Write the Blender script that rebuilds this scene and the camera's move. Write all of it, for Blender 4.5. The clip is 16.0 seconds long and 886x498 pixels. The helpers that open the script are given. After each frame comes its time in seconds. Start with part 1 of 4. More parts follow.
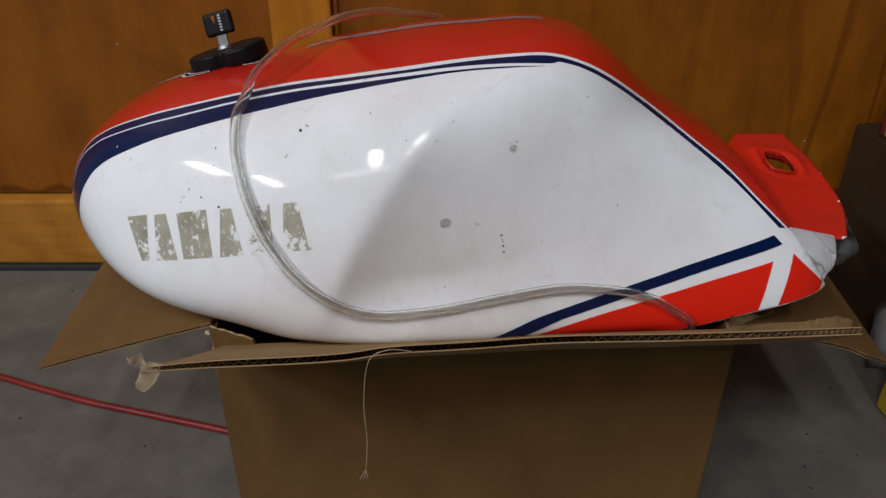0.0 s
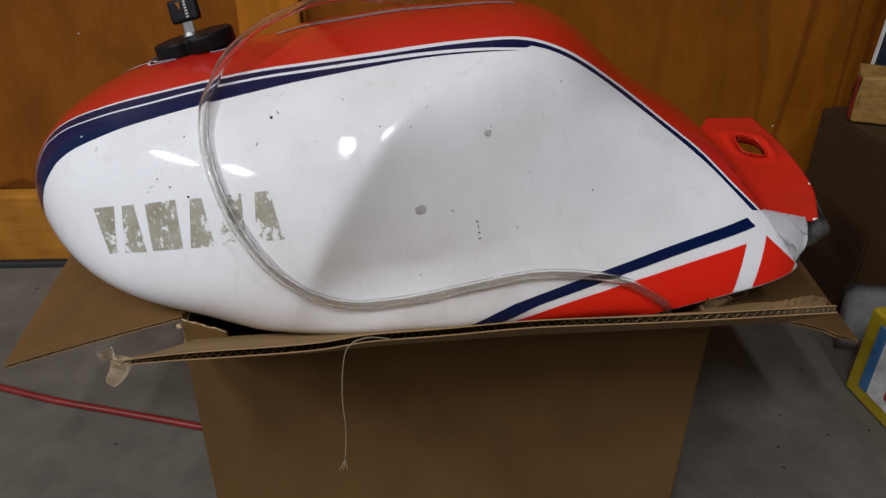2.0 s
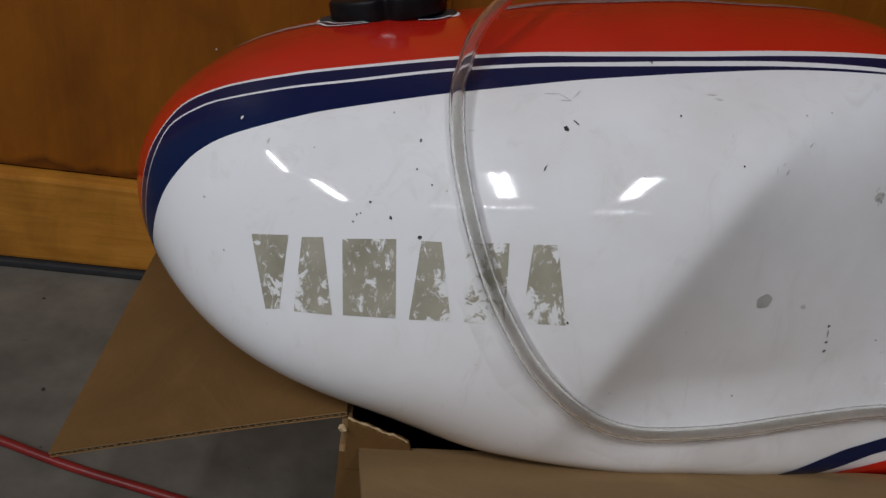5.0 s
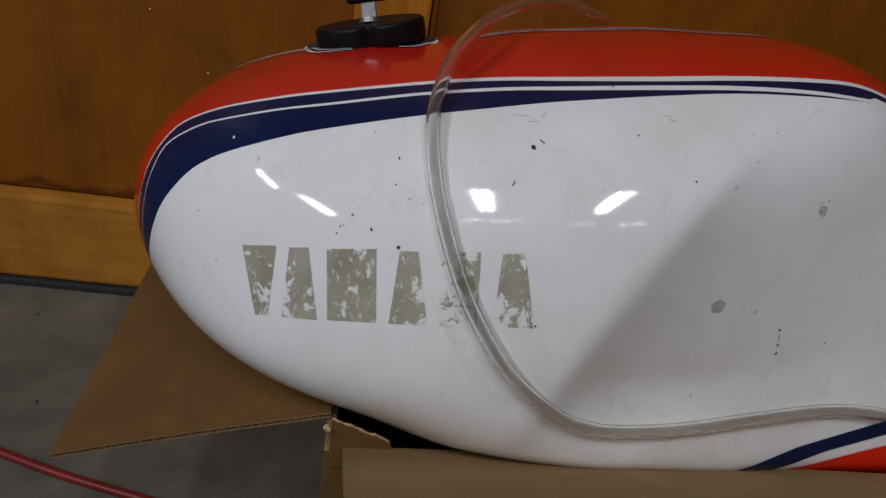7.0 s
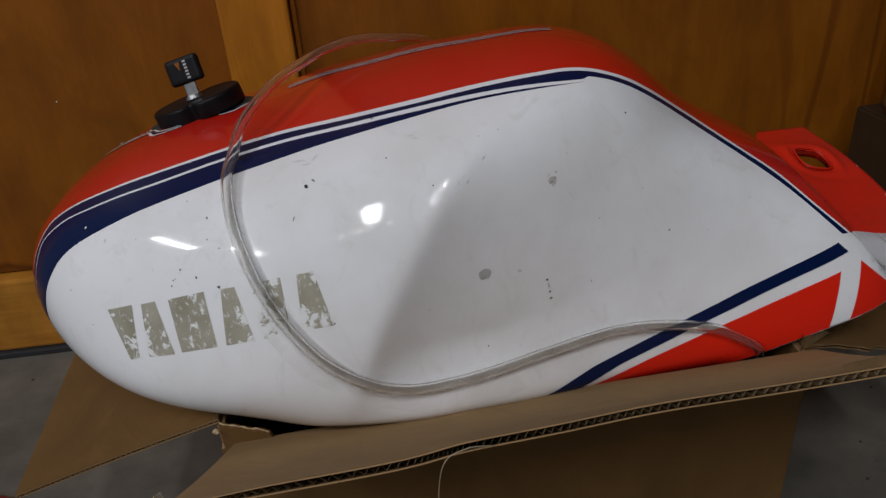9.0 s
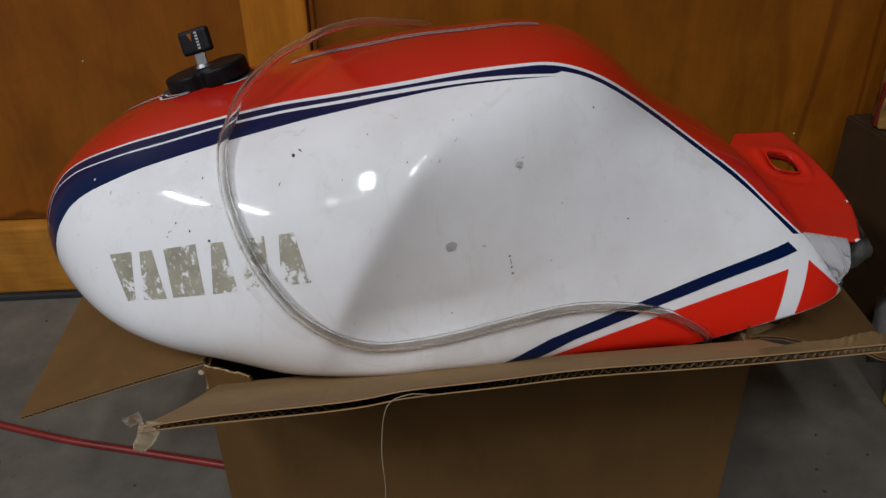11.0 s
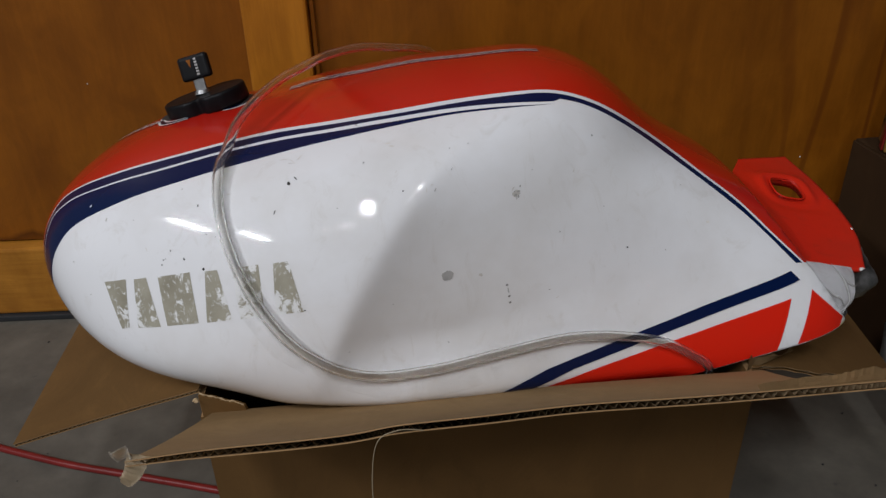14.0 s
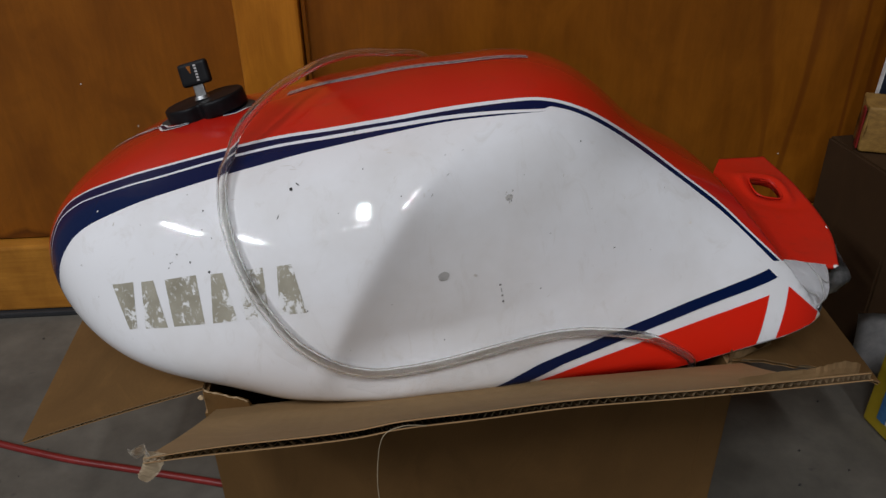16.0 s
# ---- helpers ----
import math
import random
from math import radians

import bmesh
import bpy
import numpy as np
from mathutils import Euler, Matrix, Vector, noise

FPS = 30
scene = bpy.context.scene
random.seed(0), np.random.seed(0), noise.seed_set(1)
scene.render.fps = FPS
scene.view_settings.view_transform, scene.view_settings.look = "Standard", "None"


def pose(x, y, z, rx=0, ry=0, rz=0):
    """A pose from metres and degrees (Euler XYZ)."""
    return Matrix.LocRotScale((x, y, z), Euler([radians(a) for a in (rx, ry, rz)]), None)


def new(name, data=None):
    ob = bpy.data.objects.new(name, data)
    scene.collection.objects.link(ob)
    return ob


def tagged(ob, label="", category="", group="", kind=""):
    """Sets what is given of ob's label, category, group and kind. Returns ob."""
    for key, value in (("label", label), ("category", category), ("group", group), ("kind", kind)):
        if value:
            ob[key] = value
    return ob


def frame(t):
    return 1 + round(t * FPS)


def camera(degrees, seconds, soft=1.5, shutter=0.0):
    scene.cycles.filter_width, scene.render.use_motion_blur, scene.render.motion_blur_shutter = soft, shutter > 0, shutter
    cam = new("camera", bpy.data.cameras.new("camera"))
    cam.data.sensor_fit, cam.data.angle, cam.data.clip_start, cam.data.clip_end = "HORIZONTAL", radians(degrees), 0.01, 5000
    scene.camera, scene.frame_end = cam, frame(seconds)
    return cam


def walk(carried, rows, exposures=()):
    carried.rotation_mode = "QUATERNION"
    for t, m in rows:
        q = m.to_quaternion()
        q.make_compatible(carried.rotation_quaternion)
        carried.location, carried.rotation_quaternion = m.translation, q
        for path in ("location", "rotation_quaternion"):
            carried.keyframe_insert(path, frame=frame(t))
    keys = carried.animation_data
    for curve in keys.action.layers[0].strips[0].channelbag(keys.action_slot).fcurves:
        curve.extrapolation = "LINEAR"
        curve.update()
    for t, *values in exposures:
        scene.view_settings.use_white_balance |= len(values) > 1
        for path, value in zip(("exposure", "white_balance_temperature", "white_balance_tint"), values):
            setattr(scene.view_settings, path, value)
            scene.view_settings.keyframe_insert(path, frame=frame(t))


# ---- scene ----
cam = camera(60.0, 16.0, soft=1.45)
METRES, EYE, TILT, LEAN, TURN = 0.68, 0.613, -31.0, 0.0, 0.0
ROWS = [
    (0.0, 0.0, 0.0, 0.0, -0.0, 0.0, 0.0),
    (0.5, 0.0099, -0.0044, 0.0011, -0.7, -0.49, 0.89),
    (1.0, 0.0085, -0.0042, 0.0014, -1.41, -0.58, 0.85),
    (1.5, 0.007, 0.0013, -0.0016, -1.92, -0.45, 1.34),
    (2.0, -0.0057, 0.0088, -0.0065, -2.2, -0.54, 0.96),
    (2.5, -0.0608, 0.0384, -0.011, -2.24, -0.77, -0.26),
    (3.0, -0.1578, 0.116, 0.0027, -1.63, -0.98, -2.36),
    (3.5, -0.2249, 0.1951, 0.0201, -1.52, -0.23, -4.41),
    (4.0, -0.2643, 0.2723, 0.0167, -3.12, 1.33, -6.05),
    (4.5, -0.276, 0.3319, 0.0269, -5.11, 1.35, -6.18),
    (7.0, -0.2702, 0.2892, 0.0179, -6.51, 3.17, -6.03),
    (7.5, -0.217, 0.2559, 0.0183, -6.57, 3.45, -4.48),
    (8.0, -0.1761, 0.1926, 0.0313, -4.3, 3.47, -0.0),
    (8.5, -0.13, 0.1475, 0.0413, -2.68, 2.53, 4.34),
    (9.0, -0.0829, 0.1175, 0.0464, -3.74, 0.83, 6.61),
    (9.5, -0.0575, 0.0883, 0.0417, -3.17, -0.8, 2.91),
    (12.0, -0.0295, 0.0422, 0.0332, -1.66, -0.01, 2.75),
    (12.5, -0.0226, 0.0469, 0.0322, -1.58, 0.25, 2.74),
    (13.0, -0.0196, 0.0526, 0.0338, -1.58, 0.39, 2.96),
    (13.5, -0.0192, 0.0524, 0.043, -1.46, 0.52, 2.89),
    (14.0, -0.0209, 0.053, 0.0461, -1.42, 0.73, 2.34),
    (14.5, -0.0305, 0.0502, 0.0394, -2.3, -1.52, 2.23),
    (15.0, -0.0292, 0.0412, 0.0452, -2.59, -1.53, 2.5),
    (15.5, -0.0292, 0.0324, 0.0506, -2.72, -1.0, 2.63),
    (16.0, -0.0364, 0.0179, 0.0608, -2.75, -0.18, 2.67),
]
walk(cam, [(t, pose(0, 0, EYE, TILT, LEAN, TURN) @ pose(METRES * x, METRES * y, METRES * z, 90 + pitch, roll, yaw)) for t, x, y, z, yaw, pitch, roll in ROWS],
     [(0.0, 0.04), (1.0, 0.10), (2.0, 0.10), (3.0, 0.11), (3.5, -0.01), (4.5, -0.33), (7.0, -0.54), (9.0, -0.42), (9.5, -0.32), (12.0, -0.13), (16.0, -0.17)])

# ---------------------------------------------------------------- light
world = bpy.data.worlds.new("world")
scene.world = world
world.use_nodes = True
world.node_tree.nodes["Background"].inputs[0].default_value = (0.5, 0.5, 0.5, 1)
world.node_tree.nodes["Background"].inputs[1].default_value = 0.006
scene.view_settings.exposure = 0.0

CEILING = 3.26
# each batten: centre x, y, turn, length, watts a tube, and the tubes' places across it
SINGLE, WIDE = (0.0,), (-0.048, 0.048)
BATTENS = [(-2.99, -1.05, 80, 1.2, 84.0, SINGLE), (-2.87, -2.60, 83, 1.2, 64.0, SINGLE),
           (-0.87, -1.63, 86, 1.2, 20.0, WIDE), (0.33, -1.61, 86, 1.2, 15.0, WIDE),
           (-1.17, -2.84, 8, 1.2, 4.5, SINGLE), (0.52, -2.98, 3, 1.2, 4.5, SINGLE)]


# ---------------------------------------------------------------- materials
def mat(name, rough=0.5, metal=0.0, spec=0.5):
    m = bpy.data.materials.new(name)
    m.use_nodes = True
    b = m.node_tree.nodes["Principled BSDF"]
    b.inputs["Roughness"].default_value = rough
    b.inputs["Metallic"].default_value = metal
    b.inputs["Specular IOR Level"].default_value = spec
    return m, m.node_tree, b


def node(nt, kind, **kw):
    n = nt.nodes.new(kind)
    for k, v in kw.items():
        n.inputs[k].default_value = v
    return n


def coords(nt, scale=(1, 1, 1), rot=(0, 0, 0)):
    g = nt.nodes.new("ShaderNodeNewGeometry")
    mp = nt.nodes.new("ShaderNodeMapping")
    mp.inputs["Scale"].default_value = scale
    mp.inputs["Rotation"].default_value = rot
    nt.links.new(g.outputs["Position"], mp.inputs["Vector"])
    return mp.outputs["Vector"]


def noise_tex(nt, vec, scale, detail=4.0, rough=0.55, distort=0.0):
    n = node(nt, "ShaderNodeTexNoise", Scale=scale, Detail=detail, Roughness=rough, Distortion=distort)
    nt.links.new(vec, n.inputs["Vector"])
    return n.outputs["Fac"]


def ramp(nt, fac, stops):
    r = nt.nodes.new("ShaderNodeValToRGB")
    el = r.color_ramp.elements
    while len(el) < len(stops):
        el.new(0.5)
    for e, (p, c) in zip(el, stops):
        e.position = p
        e.color = (*c, 1) if len(c) == 3 else c
    nt.links.new(fac, r.inputs["Fac"])
    return r.outputs["Color"]


def mix(nt, fac, a, b, how="MIX"):
    m = nt.nodes.new("ShaderNodeMix")
    m.data_type, m.blend_type = "RGBA", how
    for sock, v in ((m.inputs[0], fac), (m.inputs[6], a), (m.inputs[7], b)):
        if isinstance(v, (int, float)):
            sock.default_value = v
        elif isinstance(v, tuple):
            sock.default_value = (*v, 1)
        else:
            nt.links.new(v, sock)
    return m.outputs[2]


def bump(nt, b, height, strength, dist=0.001):
    n = node(nt, "ShaderNodeBump", Strength=strength, Distance=dist)
    nt.links.new(height, n.inputs["Height"])
    nt.links.new(n.outputs["Normal"], b.inputs["Normal"])


def paint(name, col, dirt, rough=0.16, amount=0.35, coat=0.3):
    """Old gloss paint: dull smudges and faint grime."""
    m, nt, b = mat(name, rough)
    v = coords(nt)
    big = noise_tex(nt, v, 9.0, 5.0, 0.6)
    fine = noise_tex(nt, v, 140.0, 3.0, 0.6)
    smudge = ramp(nt, big, [(0.45, (0, 0, 0)), (0.75, (amount, amount, amount))])
    c = mix(nt, smudge, col, dirt)
    speck = ramp(nt, fine, [(0.70, (0, 0, 0)), (0.78, (0.25, 0.25, 0.25))])
    c = mix(nt, speck, c, dirt)
    smear = noise_tex(nt, coords(nt, (1, 1, 0.45), (0, 0.5, 0)), 42.0, 6.0, 0.7, 1.5)
    c = mix(nt, ramp(nt, smear, [(0.56, (0, 0, 0)), (0.72, (amount * 0.7,) * 3)]), c, dirt)
    nt.links.new(c, b.inputs["Base Color"])
    r = ramp(nt, big, [(0.3, (rough, rough, rough)), (0.75, (rough + 0.03,) * 3)])
    nt.links.new(r, b.inputs["Roughness"])
    b.inputs["Coat Weight"].default_value = coat
    b.inputs["Specular IOR Level"].default_value = 0.35 + 0.5 * min(coat, 0.3)
    b.inputs["Coat Roughness"].default_value = 0.03
    return m


WHITE = paint("white_paint", (0.84, 0.84, 0.855), (0.58, 0.54, 0.485), 0.036, 0.40, 0.4)
RED = paint("red_paint", (0.57, 0.016, 0.007), (0.33, 0.03, 0.015), 0.15, 0.5)
NAVY = paint("navy_paint", (0.0012, 0.009, 0.052), (0.012, 0.018, 0.06), 0.14, 0.3, 0.0)
RED_DULL = paint("dull_red_paint", (0.66, 0.020, 0.006), (0.33, 0.03, 0.015), 0.42, 0.5, 0.0)
RED_DECAL = paint("red_decal", (0.72, 0.018, 0.006), (0.55, 0.03, 0.015), 0.2, 0.2, 0.0)


def plain(name, col, rough=0.5, metal=0.0, grain=60.0, vary=0.25, bumps=0.0, spec=0.5):
    m, nt, b = mat(name, rough, metal, spec)
    f = noise_tex(nt, coords(nt), grain, 5.0, 0.6)
    lo = tuple(c * (1 - vary) for c in col)
    hi = tuple(min(1, c * (1 + vary)) for c in col)
    nt.links.new(ramp(nt, f, [(0.3, lo), (0.7, hi)]), b.inputs["Base Color"])
    if bumps:
        bump(nt, b, f, bumps, 0.0008)
    return m


BLACK_PLASTIC = plain("black_plastic", (0.006, 0.006, 0.007), 0.45, 0, 90, 0.4, 0.15, 0.2)
KEY_BLACK = plain("key_black", (0.006, 0.006, 0.007), 0.45, 0, 60, 0.25, 0, 0.25)
STEEL = plain("steel", (0.32, 0.32, 0.32), 0.45, 1.0, 200, 0.2)
DARK_CHIP = plain("dark_chip", (0.03, 0.028, 0.026), 0.6)
GREY_SPOT = plain("grey_spot", (0.42, 0.41, 0.40), 0.5)
DARK_SMEAR = plain("dark_smear", (0.2, 0.19, 0.18), 0.5)
SCUFF = plain("scuff", (0.6, 0.575, 0.54), 0.4)
BARE = plain("bare_metal", (0.2, 0.195, 0.19), 0.45, 0.35, 120, 0.5, 0.4)
TOUCHUP = plain("white_undercoat", (0.8, 0.79, 0.775), 0.3, 0, 40, 0.1, 0.3)


def letter_paint():
    m, nt, b = mat("worn_letter_foil", 0.3)
    v = coords(nt)
    flake = noise_tex(nt, coords(nt, (1, 1, 0.75), (0, 0.5, 0)), 135.0, 7.0, 0.72, 1.0)
    patch = noise_tex(nt, v, 38.0, 3.0, 0.6)
    tone = noise_tex(nt, v, 45.0, 5.0)
    col = ramp(nt, tone, [(0.3, (0.285, 0.262, 0.20)), (0.7, (0.41, 0.385, 0.31))])
    scratch = noise_tex(nt, coords(nt, (1, 1, 0.12), (0, 0.35, 0)), 420.0, 3.0, 0.6)
    worn = ramp(nt, mix(nt, 0.42, flake, patch), [(0.515, (0, 0, 0)), (0.545, (1, 1, 1))])
    col = mix(nt, ramp(nt, scratch, [(0.60, (0, 0, 0)), (0.68, (0.6, 0.6, 0.6))]), col, (0.72, 0.72, 0.71))
    nt.links.new(mix(nt, worn, col, (0.78, 0.78, 0.775)), b.inputs["Base Color"])
    return m


KHAKI = letter_paint()


def thin_grime():
    m, nt, b = mat("thin_grime", 0.3)
    b.inputs["Base Color"].default_value = (0.36, 0.29, 0.21, 1)
    f = noise_tex(nt, coords(nt), 34.0, 6.0, 0.62, 0.8)
    nt.links.new(ramp(nt, f, [(0.46, (0, 0, 0)), (0.80, (0.13, 0.13, 0.13))]), b.inputs["Alpha"])
    return m


GRIME = thin_grime()


def cardboard(name, base):
    m, nt, b = mat(name, 0.85, 0, 0.2)
    v = coords(nt)
    fibre = noise_tex(nt, coords(nt, (220, 60, 220)), 3.0, 4.0, 0.6)
    big = noise_tex(nt, v, 7.0, 5.0, 0.6)
    c = ramp(nt, big, [(0.3, tuple(k * 0.82 for k in base)), (0.7, tuple(k * 1.12 for k in base))])
    c = mix(nt, 0.22, c, ramp(nt, fibre, [(0.3, tuple(k * 0.7 for k in base)), (0.7, base)]))
    rub = noise_tex(nt, coords(nt, (1, 1, 0.5)), 15.0, 6.0, 0.68, 0.9)
    c = mix(nt, ramp(nt, rub, [(0.52, (0, 0, 0)), (0.76, (0.4, 0.4, 0.4))]), c, tuple(min(1, k * 1.5) for k in base))
    c = mix(nt, ramp(nt, rub, [(0.26, (0.45, 0.45, 0.45)), (0.46, (0, 0, 0))]), c, tuple(k * 0.6 for k in base))
    rib = nt.nodes.new("ShaderNodeTexWave")
    rib.inputs["Scale"].default_value = 36.0
    rib.inputs["Distortion"].default_value = 0.6
    nt.links.new(coords(nt), rib.inputs["Vector"])
    nt.links.new(c, b.inputs["Base Color"])
    h = mix(nt, 0.5, rib.outputs["Color"], fibre)
    bump(nt, b, h, 0.06, 0.0006)
    return m


# base lowered so that the front wall's shade under the flap is in the colour
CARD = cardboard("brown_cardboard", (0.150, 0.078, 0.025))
# inner liner, also lightened to carry the stronger light on the front flap
CARD_PALE = cardboard("pale_lit_inner_cardboard", (0.29, 0.182, 0.083))
CARD_EDGE = cardboard("torn_cardboard", (0.46, 0.33, 0.19))
CARD_CUT = cardboard("cut_cardboard", (0.31, 0.185, 0.085))
# ordinary cardboard darkened: the storage box's shade is put into this colour
CARD_SHADED = cardboard("shaded_cardboard", (0.048, 0.024, 0.009))


def wood(name, light, dark, stretch, stain=False, rough=0.42):
    m, nt, b = mat(name, rough, 0, 0.3)
    grain = noise_tex(nt, coords(nt, stretch), 5.0, 7.0, 0.62, 1.2)
    fine = noise_tex(nt, coords(nt, tuple(k * 6 for k in stretch)), 5.0, 4.0, 0.7)
    big = noise_tex(nt, coords(nt), 3.0, 3.0)
    c = ramp(nt, grain, [(0.25, dark), (0.5, tuple((a + d) / 2 for a, d in zip(light, dark))), (0.75, light)])
    c = mix(nt, 0.3, c, ramp(nt, fine, [(0.35, dark), (0.65, light)]))
    c = mix(nt, 0.35, c, ramp(nt, big, [(0.3, (0.55, 0.5, 0.45)), (0.7, (1, 1, 1))]), "MULTIPLY")
    blotch = noise_tex(nt, coords(nt, (1, 1, 0.55)), 17.0, 6.0, 0.65, 0.6)
    c = mix(nt, 0.8, c, ramp(nt, blotch, [(0.32, (0.72, 0.68, 0.62)), (0.66, (1.1, 1.1, 1.1))]), "MULTIPLY")
    if stain:
        # flame figure of the veneer
        flame = nt.nodes.new("ShaderNodeTexWave")
        flame.bands_direction = "X"
        for k, val in (("Scale", 2.1), ("Distortion", 11.0), ("Detail", 3.0), ("Detail Scale", 1.3), ("Detail Roughness", 0.55)):
            flame.inputs[k].default_value = val
        nt.links.new(coords(nt, (1, 1, 0.16)), flame.inputs["Vector"])
        c = mix(nt, 0.22, c, ramp(nt, flame.outputs["Fac"], [(0.0, (0.45, 0.36, 0.3)), (0.22, (0.85, 0.82, 0.8)), (0.6, (1.08, 1.05, 1.0))]), "MULTIPLY")
        # dark red veins towards the hinge side of the wide panel
        vein = nt.nodes.new("ShaderNodeTexWave")
        vein.bands_direction = "X"
        for k, val in (("Scale", 7.0), ("Distortion", 22.0), ("Detail", 3.0), ("Detail Scale", 0.7)):
            vein.inputs[k].default_value = val
        nt.links.new(coords(nt, (1, 1, 0.14)), vein.inputs["Vector"])
        place = nt.nodes.new("ShaderNodeSeparateXYZ")
        nt.links.new(coords(nt), place.inputs[0])
        where = ramp(nt, place.outputs["X"], [(0.38, (0, 0, 0)), (0.52, (0.55, 0.55, 0.55))])
        thin = ramp(nt, vein.outputs["Fac"], [(0.03, (1, 1, 1)), (0.22, (0, 0, 0))])
        c = mix(nt, mix(nt, 1.0, where, thin, "MULTIPLY"), c, (0.10, 0.022, 0.003))
        # a wavy water mark that crept up from the bottom rail
        g = nt.nodes.new("ShaderNodeNewGeometry")
        sep = nt.nodes.new("ShaderNodeSeparateXYZ")
        nt.links.new(g.outputs["Position"], sep.inputs[0])
        wob = noise_tex(nt, coords(nt, (1, 1, 0.2)), 16.0, 3.0)
        add = nt.nodes.new("ShaderNodeMath")
        add.operation = "MULTIPLY_ADD"
        nt.links.new(wob, add.inputs[0])
        add.inputs[1].default_value = -0.05
        nt.links.new(sep.outputs["Z"], add.inputs[2])
        mark = ramp(nt, add.outputs[0], [(0.086, (0.55, 0.5, 0.45)), (0.099, (0.25, 0.2, 0.15)), (0.1035, (1, 1, 1))])
        c = mix(nt, 0.8, c, mark, "MULTIPLY")
    nt.links.new(c, b.inputs["Base Color"])
    bump(nt, b, grain, 0.05, 0.0006)
    return m


PANEL_WOOD = wood("panel_wood", (0.30, 0.098, 0.006), (0.235, 0.074, 0.0043), (9, 9, 0.7), True)
STILE_WOOD = wood("stile_wood", (0.54, 0.205, 0.016), (0.38, 0.13, 0.009), (14, 14, 0.8))
RAIL_WOOD = wood("rail_wood", (0.55, 0.245, 0.035), (0.36, 0.135, 0.014), (0.9, 14, 14))
PLANK_WOOD = wood("plank_wood", (0.46, 0.27, 0.07), (0.17, 0.085, 0.022), (5, 5, 12), False, 0.6)


def concrete():
    m, nt, b = mat("concrete", 0.6)
    v = coords(nt)
    big = noise_tex(nt, v, 3.5, 6.0, 0.6, 0.4)
    mid = noise_tex(nt, v, 22.0, 5.0, 0.65)
    fine = noise_tex(nt, v, 260.0, 3.0, 0.6)
    c = ramp(nt, big, [(0.3, (0.084, 0.075, 0.061)), (0.7, (0.146, 0.132, 0.108))])
    c = mix(nt, 0.5, c, ramp(nt, mid, [(0.32, (0.45, 0.45, 0.44)), (0.68, (1.15, 1.15, 1.13))]), "MULTIPLY")
    dirt = ramp(nt, noise_tex(nt, v, 38.0, 2.0, 0.5), [(0.70, (0, 0, 0)), (0.76, (0.7, 0.7, 0.7))])
    c = mix(nt, dirt, c, (0.06, 0.055, 0.05))
    nt.links.new(c, b.inputs["Base Color"])
    bump(nt, b, mix(nt, 0.5, mid, fine), 0.12, 0.001)
    return m


CONCRETE = concrete()
RUBBER = plain("black_rubber", (0.02, 0.021, 0.023), 0.55)
WALL_PAINT = plain("wall_paint", (0.12, 0.12, 0.12), 0.7, 0, 8, 0.08)
CEIL_PAINT = plain("ceiling_paint", (0.6, 0.6, 0.6), 0.8, 0, 5, 0.06)
HOSE_RED = plain("red_rubber", (0.17, 0.013, 0.011), 0.4, 0, 30, 0.25, 0, 0.3)
YELLOW = plain("yellow_pack", (0.42, 0.30, 0.015), 0.4, 0, 15, 0.15)
BLUE = plain("blue_print", (0.05, 0.16, 0.34), 0.4)
DARK_BLUE = plain("dark_blue_panel", (0.016, 0.02, 0.032), 0.4)
PAPER = plain("white_paper", (0.6, 0.59, 0.57), 0.7)
GREY_PAPER = plain("grey_paper", (0.42, 0.41, 0.40), 0.8)
PRINT_RED = plain("red_print", (0.3, 0.02, 0.02), 0.5)
TAPE = plain("buff_tape", (0.5, 0.39, 0.25), 0.5, 0, 60, 0.15)
STRING = plain("string_fibre", (0.3, 0.24, 0.15), 0.8)
LAMP_BODY = plain("lamp_enamel", (0.7, 0.7, 0.7), 0.4)


def clear_vinyl():
    m, nt, b = mat("clear_vinyl", 0.05)
    b.inputs["Base Color"].default_value = (1.0, 0.995, 0.975, 1)
    b.inputs["Transmission Weight"].default_value = 0.98
    b.inputs["IOR"].default_value = 1.40
    b.inputs["Specular IOR Level"].default_value = 0.9
    return m


VINYL = clear_vinyl()


def tape_film():
    m, nt, b = mat("clear_film", 0.15)
    f = noise_tex(nt, coords(nt), 300.0, 3.0)
    nt.links.new(ramp(nt, f, [(0.3, (0.62, 0.52, 0.40)), (0.7, (0.85, 0.78, 0.66))]), b.inputs["Base Color"])
    b.inputs["Transmission Weight"].default_value = 0.75
    b.inputs["IOR"].default_value = 1.25
    return m


FILM = tape_film()


# ---------------------------------------------------------------- building helpers
def mesh_object(name, bm, material, smooth=True):
    me = bpy.data.meshes.new(name)
    bm.normal_update()
    bm.to_mesh(me)
    bm.free()
    for k in (material if isinstance(material, (list, tuple)) else [material]):
        me.materials.append(k)
    if smooth:
        for p in me.polygons:
            p.use_smooth = True
    return new(name, me)


def thing(name, base, label, category, group="", kind=""):
    ob = new(name)
    ob.location = base
    ob.empty_display_size = 0.05
    return tagged(ob, label, category, group, kind)


def part(name, bm, material, parent, label="", smooth=True):
    """One mesh, given in world metres, under a thing or under a part."""
    ob = mesh_object(name, bm, material, smooth)
    ob.parent = parent
    if parent.parent is None:
        ob.matrix_parent_inverse = Matrix.Translation(-parent.location)
    return tagged(ob, label)


